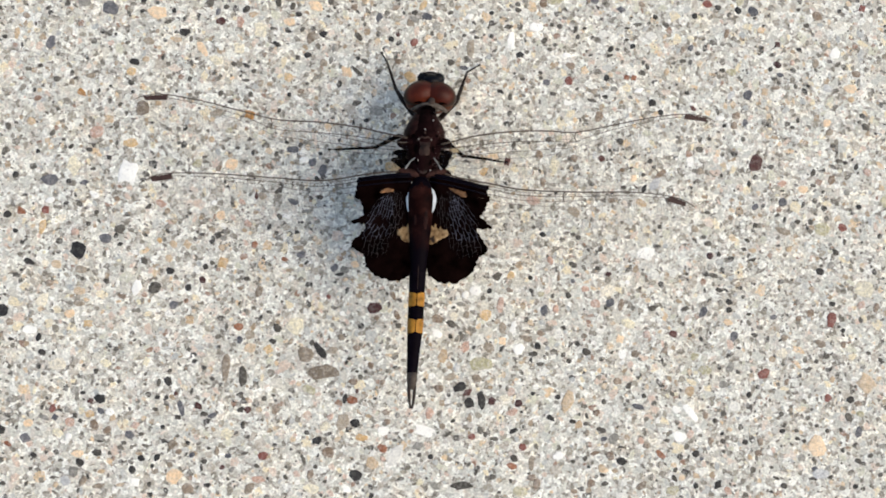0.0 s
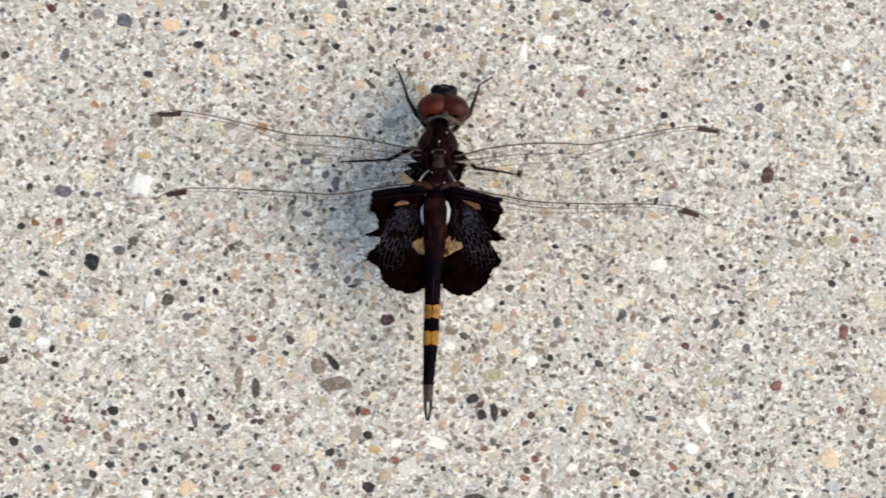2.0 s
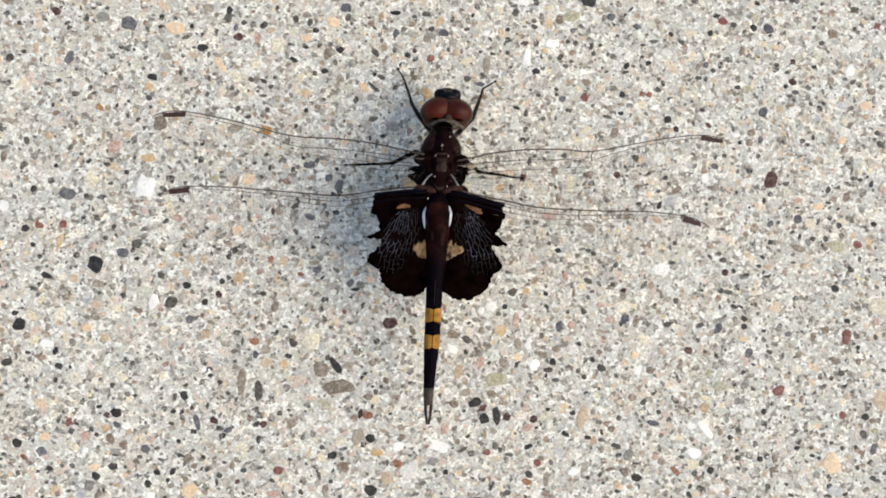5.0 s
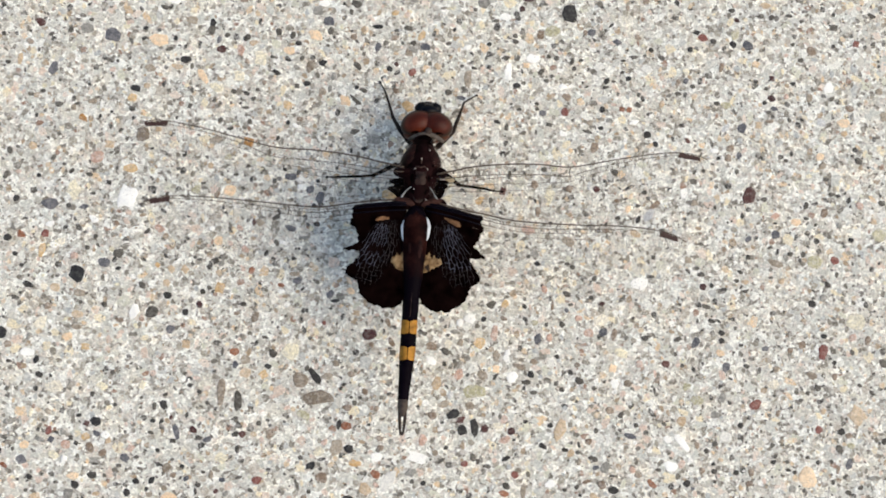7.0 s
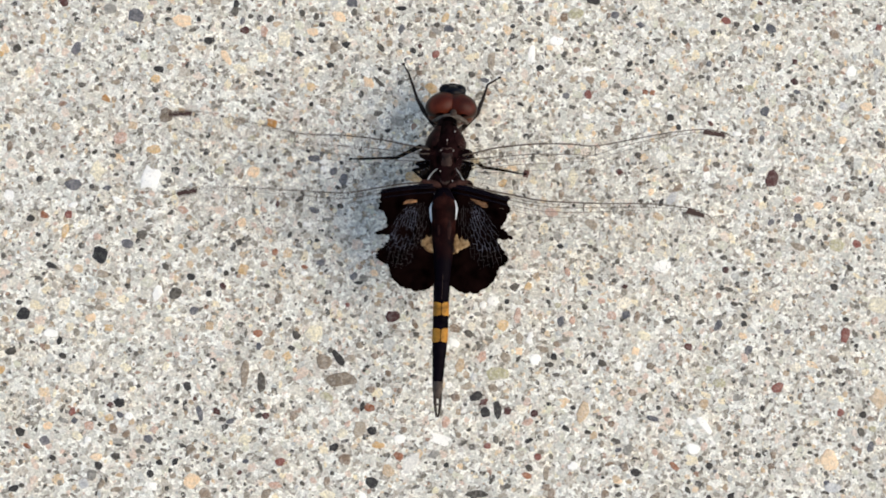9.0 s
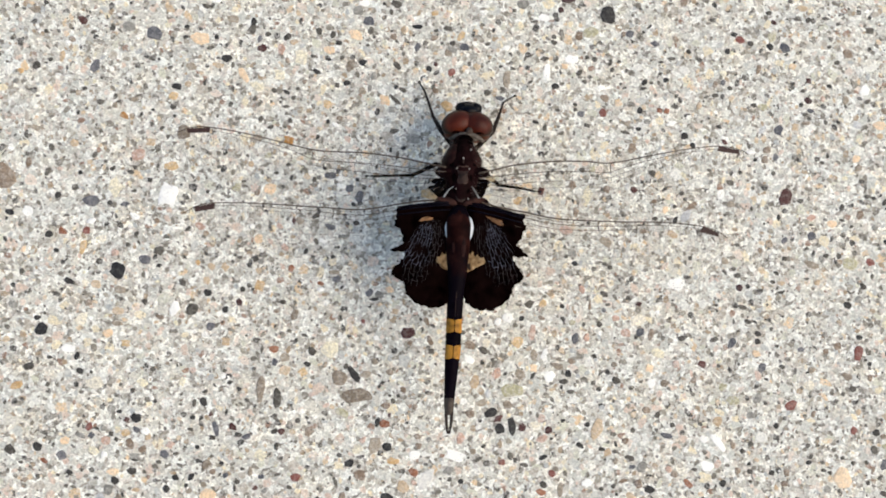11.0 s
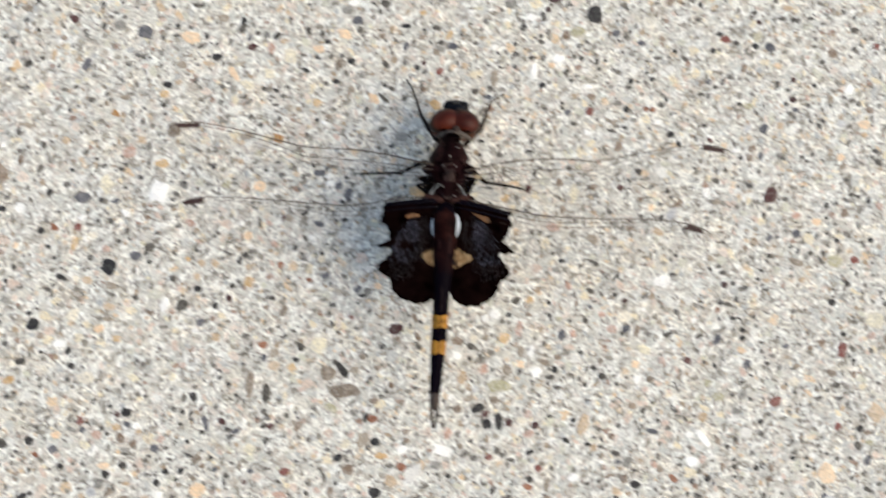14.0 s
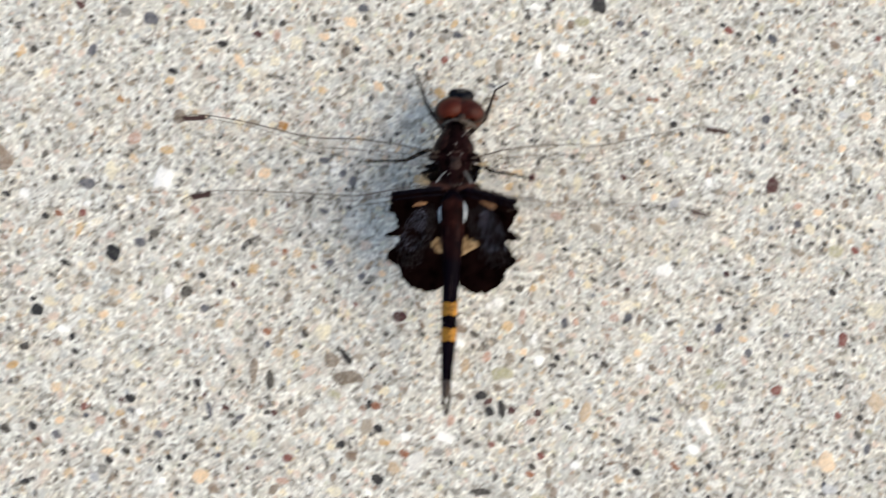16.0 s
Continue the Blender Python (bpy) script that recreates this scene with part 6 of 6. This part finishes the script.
ALL_STONES = {
    "olive": [OLIVE],
    "grey": [GREY_A, GREY_B, GREY_C],
    "maroon": [MAROON_A, MAROON_B],
    "taupe": [TAUPE_A, TAUPE_B, TAUPE_C],
    "white": [WHITE_A, WHITE_B, WHITE_C_AND_GLINT],
    "dark": [DARK_A, DARK_B, DARK_C, DARK_D, DARK_E, DARK_F, DARK_G, DARK_H, DARK_I, DARK_J, DARK_K, DARK_L, DARK_M, DARK_N, DARK_O],
    "slate": [SLATE_A, SLATE_B, SLATE_C],
    "brown": [BROWN_A, BROWN_B, BROWN_C, BROWN_D, BROWN_E],
    "tan": [TAN_A, TAN_B, TAN_C],
    "cream": [CREAM_A, CREAM_B],
    "ochre": [OCHRE_A, OCHRE_B],
    "peach": [PEACH_A, PEACH_B],
    "rust": [RUST],
    "amber": [AMBER],
    "pale": [PALE_STONES],
    "black": [BLACK_A, BLACK_B, BLACK_C, BLACK_D, BLACK_E, BLACK_F],
    "pink": [PINK_A, PINK_B],
    "lavender": [LAVENDER],
    "umber": [UMBER],
    "brick": [BRICK],
}


def stone_shape(rng, sides, rough):
    """Points of a worn-down pebble of unit size: a buried rim, a small bevel and a flat top."""
    corners = [(2 * math.pi * (k + rng.uniform(-0.3, 0.3)) / sides, rng.uniform(1.12 - 2 * rough, 1.12)) for k in range(sides)]
    verts = [(0.5 * r * math.cos(a), 0.5 * r * math.sin(a), -1.0) for a, r in corners]
    verts += [(0.5 * r * 0.97 * math.cos(a), 0.5 * r * 0.97 * math.sin(a), 0.5) for a, r in corners]
    verts += [(0.5 * r * 0.72 * math.cos(a), 0.5 * r * 0.72 * math.sin(a), 1.0) for a, r in corners]
    faces = []
    for b in (0, sides):
        faces += [(b + k, b + (k + 1) % sides, b + sides + (k + 1) % sides, b + sides + k) for k in range(sides)]
    faces.append(tuple(2 * sides + k for k in range(sides)))
    return verts, faces


def build_pebbles():
    rng = random.Random(3)
    shapes = []
    for i in range(24):
        verts, faces = stone_shape(rng, rng.choice((8, 9, 10)), 0.25) if i % 2 else stone_shape(rng, rng.choice((9, 10)), 0.19)
        mesh = bpy.data.meshes.new("pebble")
        mesh.from_pydata(verts, [], faces)
        for p in mesh.polygons:
            p.use_smooth = True
        mesh.materials.append(STONE["grey"])
        shapes.append((mesh, verts, faces))
    rows = sorted(((kind, s) for kind, lists in ALL_STONES.items() for l in lists for s in l), key=lambda r: -r[1][2] * r[1][3])
    taken = []
    small = {"verts": [], "faces": [], "slots": []}
    kinds = list(STONE)
    for i, (kind, (x, y, length, width, turn)) in enumerate(rows):
        mesh, verts, faces = shapes[rng.randrange(12) * 2 + (kind in ("white", "cream", "tan", "ochre", "maroon", "rust") or rng.random() < 0.3)]
        taken.append((x, y, max(length, width) * 0.5, length * width))
        wide = 1.17 if kind in ("black", "dark", "slate", "maroon") else 1.13
        m = Matrix.LocRotScale(Vector((x, y, 0)) * MM, Euler((0, 0, radians(turn))), Vector((length * wide, width * wide, 0.03 + 0.03 * width + 0.03 * rng.random())) * MM)
        if i < 300:
            ob = new("pebble", mesh)
            ob.material_slots[0].link = "OBJECT"
            ob.material_slots[0].material = STONE[kind]
            ob.parent = pavement
            ob.matrix_basis = m
        else:
            base = len(small["verts"])
            small["verts"] += [tuple(m @ Vector(v)) for v in verts]
            small["faces"] += [tuple(base + k for k in f) for f in faces]
            small["slots"] += [kinds.index(kind)] * len(faces)
    mesh = bpy.data.meshes.new("small_pebbles")
    mesh.from_pydata(small["verts"], [], small["faces"])
    for k in kinds:
        mesh.materials.append(STONE[k])
    for p, s in zip(mesh.polygons, small["slots"]):
        p.material_index, p.use_smooth = s, True
    ob = tagged(new("small_pebbles", mesh), "small dark and coloured pebbles", kind="stuff")
    ob.parent = pavement
    return taken


def scatter(name, label, material, taken, count, sizes, lift, seed):
    """Flat fragments strewn over the stretch that lies round the dragonfly, clear of the pebbles."""
    rng = random.Random(seed)
    cells = {}
    for x, y, r, _ in taken:
        for i in range(int((x - r - 1) // 2), int((x + r + 1) // 2) + 1):
            for j in range(int((y - r - 1) // 2), int((y + r + 1) // 2) + 1):
                cells.setdefault((i, j), []).append((x, y, r))
    shapes = [stone_shape(rng, 5 + k % 4, 0.26) for k in range(40)]
    verts, faces = [], []
    for n in range(count):
        x, y = rng.uniform(-78, 106), rng.uniform(-40, 84)
        size = sizes[0] + (sizes[1] - sizes[0]) * rng.random() ** 2
        if any(math.hypot(x - a, y - b) < r * 0.85 + size * 0.25 for a, b, r in cells.get((int(x // 2), int(y // 2)), ())):
            continue
        w = size * rng.uniform(0.45, 0.95)
        turn = rng.uniform(0, math.pi)
        c, s = math.cos(turn), math.sin(turn)
        up = lift * rng.uniform(0.4, 1.0)
        sv, sf = shapes[n % len(shapes)]
        base = len(verts)
        verts += [((x + vx * size * c - vy * w * s) * MM, (y + vx * size * s + vy * w * c) * MM, vz * up * MM) for vx, vy, vz in sv]
        faces += [tuple(base + k for k in f) for f in sf]
    mesh = bpy.data.meshes.new(name)
    mesh.from_pydata(verts, [], faces)
    mesh.materials.append(material)
    ob = tagged(new(name, mesh), label, kind="stuff")
    ob.parent = pavement


placed = build_pebbles()
scatter("pale_fragments", "pale cream and grey stone fragments", PALE_STONE, placed, 5200, (1.0, 2.8), 0.028, 5)
scatter("dark_grains", "small dark stone grains", STONE["dark"], placed, 450, (0.5, 1.2), 0.035, 11)
scatter("sand_grains", "fine sand grains in the concrete's face", SAND, placed, 25000, (0.4, 1.7), 0.03, 8)


def motions():
    """The perched dragonfly sways in the wind: degrees by which its parts turn about the thorax."""
    BODY = [(0.0, -0.65), (0.5, -0.98), (1.0, -0.71), (1.5, -1.54), (2.0, -0.05), (2.5, -0.72), (3.0, -0.50), (3.5, 0.00), (6.0, -0.40), (6.5, -0.10), (7.0, -0.93), (7.5, 0.16), (8.0, -0.15), (8.5, 0.93), (9.0, 0.83), (11.5, 0.30), (12.0, 1.24), (12.5, -0.16), (13.0, -0.12), (13.5, 0.21), (14.0, 0.02), (14.5, 0.34), (15.0, 0.25), (15.5, 0.09), (16.0, 1.34)]
    TAIL = [(0.0, -0.73), (0.5, -0.99), (1.0, -0.94), (1.5, -1.78), (2.0, -0.12), (2.5, -0.91), (3.0, -0.52), (3.5, 0.00), (6.0, -0.87), (6.5, -0.36), (7.0, -1.28), (7.5, 0.08), (8.0, -0.56), (8.5, 1.19), (9.0, 0.99), (11.5, 0.04), (12.0, 1.47), (12.5, -0.51), (13.0, -0.38), (13.5, 0.13), (14.0, -0.20), (14.5, 0.12), (15.0, 0.17), (15.5, -0.25), (16.0, 1.56)]
    LEFT_FORE = [(0.0, -0.89), (0.5, -1.47), (1.0, -0.84), (1.5, -2.06), (2.0, -0.01), (2.5, -0.89), (3.0, -0.73), (3.5, 0.00), (6.0, -0.14), (6.5, 0.12), (7.0, -1.05), (7.5, 0.32), (8.0, 0.18), (8.5, 1.14), (9.0, 1.08), (11.5, 0.70), (12.0, 1.62), (12.5, 0.11), (13.0, 0.09), (13.5, 0.39), (14.0, 0.25), (14.5, 0.74), (15.0, 0.45), (15.5, 0.49), (16.0, 1.77)]
    LEFT_HIND = [(0.0, -0.35), (0.5, -0.94), (1.0, -0.69), (1.5, -1.48), (2.0, 0.39), (2.5, -0.56), (3.0, -0.34), (3.5, 0.00), (6.0, -0.50), (6.5, 0.18), (7.0, -1.14), (7.5, 0.36), (8.0, -0.02), (8.5, 1.48), (9.0, 1.38), (11.5, 0.94), (12.0, 2.19), (12.5, 0.08), (13.0, 0.51), (13.5, 0.65), (14.0, 0.44), (14.5, 0.73), (15.0, 0.51), (15.5, 0.72), (16.0, 2.30)]
    RIGHT_FORE = [(0.0, -0.28), (0.5, -1.03), (1.0, -0.94), (1.5, -1.57), (2.0, -0.19), (2.5, -0.27), (3.0, -0.21), (3.5, 0.00), (6.0, -0.95), (6.5, -0.65), (7.0, -1.59), (7.5, -0.50), (8.0, -1.35), (8.5, -0.12), (9.0, -0.33), (11.5, 0.15), (12.0, 0.69), (12.5, -0.38), (13.0, -0.21), (13.5, 0.19), (14.0, -0.00), (14.5, 0.12), (15.0, 0.33), (15.5, -0.14), (16.0, 1.73)]
    RIGHT_HIND = [(0.0, -0.25), (0.5, -0.67), (1.0, -0.55), (1.5, -0.89), (2.0, -0.08), (2.5, -0.46), (3.0, -0.26), (3.5, 0.00), (6.0, -0.71), (6.5, -0.64), (7.0, -1.05), (7.5, -0.36), (8.0, -1.10), (8.5, -0.02), (9.0, 0.28), (11.5, 0.19), (12.0, 0.77), (12.5, -0.15), (13.0, 0.05), (13.5, 0.54), (14.0, 0.26), (14.5, 0.31), (15.0, 0.47), (15.5, 0.06), (16.0, 1.34)]
    # flutter of the wings in gusts: degrees in a thirtieth of a second, left fore, left hind, right fore, right hind
    FLUTTER = {6.0: (1.2, 1.2, 1.2, 1.2), 7.0: (0.3, 0.3, 0.0, 0.0), 7.5: (0.5, 0.1, 0.1, 0.1), 8.0: (1.0, 1.0, 1.0, 1.0), 8.5: (0.1, 0.2, 0.8, 0.5), 9.0: (0.9, 0.9, 0.2, 0.2), 12.0: (0.9, 0.9, 0.5, 0.7),
               12.5: (0.2, 0.0, 0.3, 0.3), 13.0: (0.2, 0.2, 0.3, 0.7), 13.5: (0.8, 0.8, 0.3, 0.6), 14.5: (-1.2, 0.4, -0.3, -0.2), 16.0: (0.8, 0.3, 0.2, 0.8)}
    for thing, rows in ((thorax, BODY), (abdomen, TAIL)):
        walk(thing, [(t, pose(0, 0, 0, 0, 0, a)) for t, a in rows])
    for i, (wing, rows) in enumerate(((wings["left_fore"], LEFT_FORE), (wings["left_hind"], LEFT_HIND), (wings["right_fore"], RIGHT_FORE), (wings["right_hind"], RIGHT_HIND))):
        keys = []
        for t, a in rows:
            d = 0.65 * FLUTTER.get(t, (0, 0, 0, 0))[i]
            keys += [(t + k / FPS, pose(0, 0, 0, 0, 0, a + d * k)) for k in (-1, 0, 1) if 0 <= t + k / FPS <= 16.0]
        walk(wing, keys)


motions()
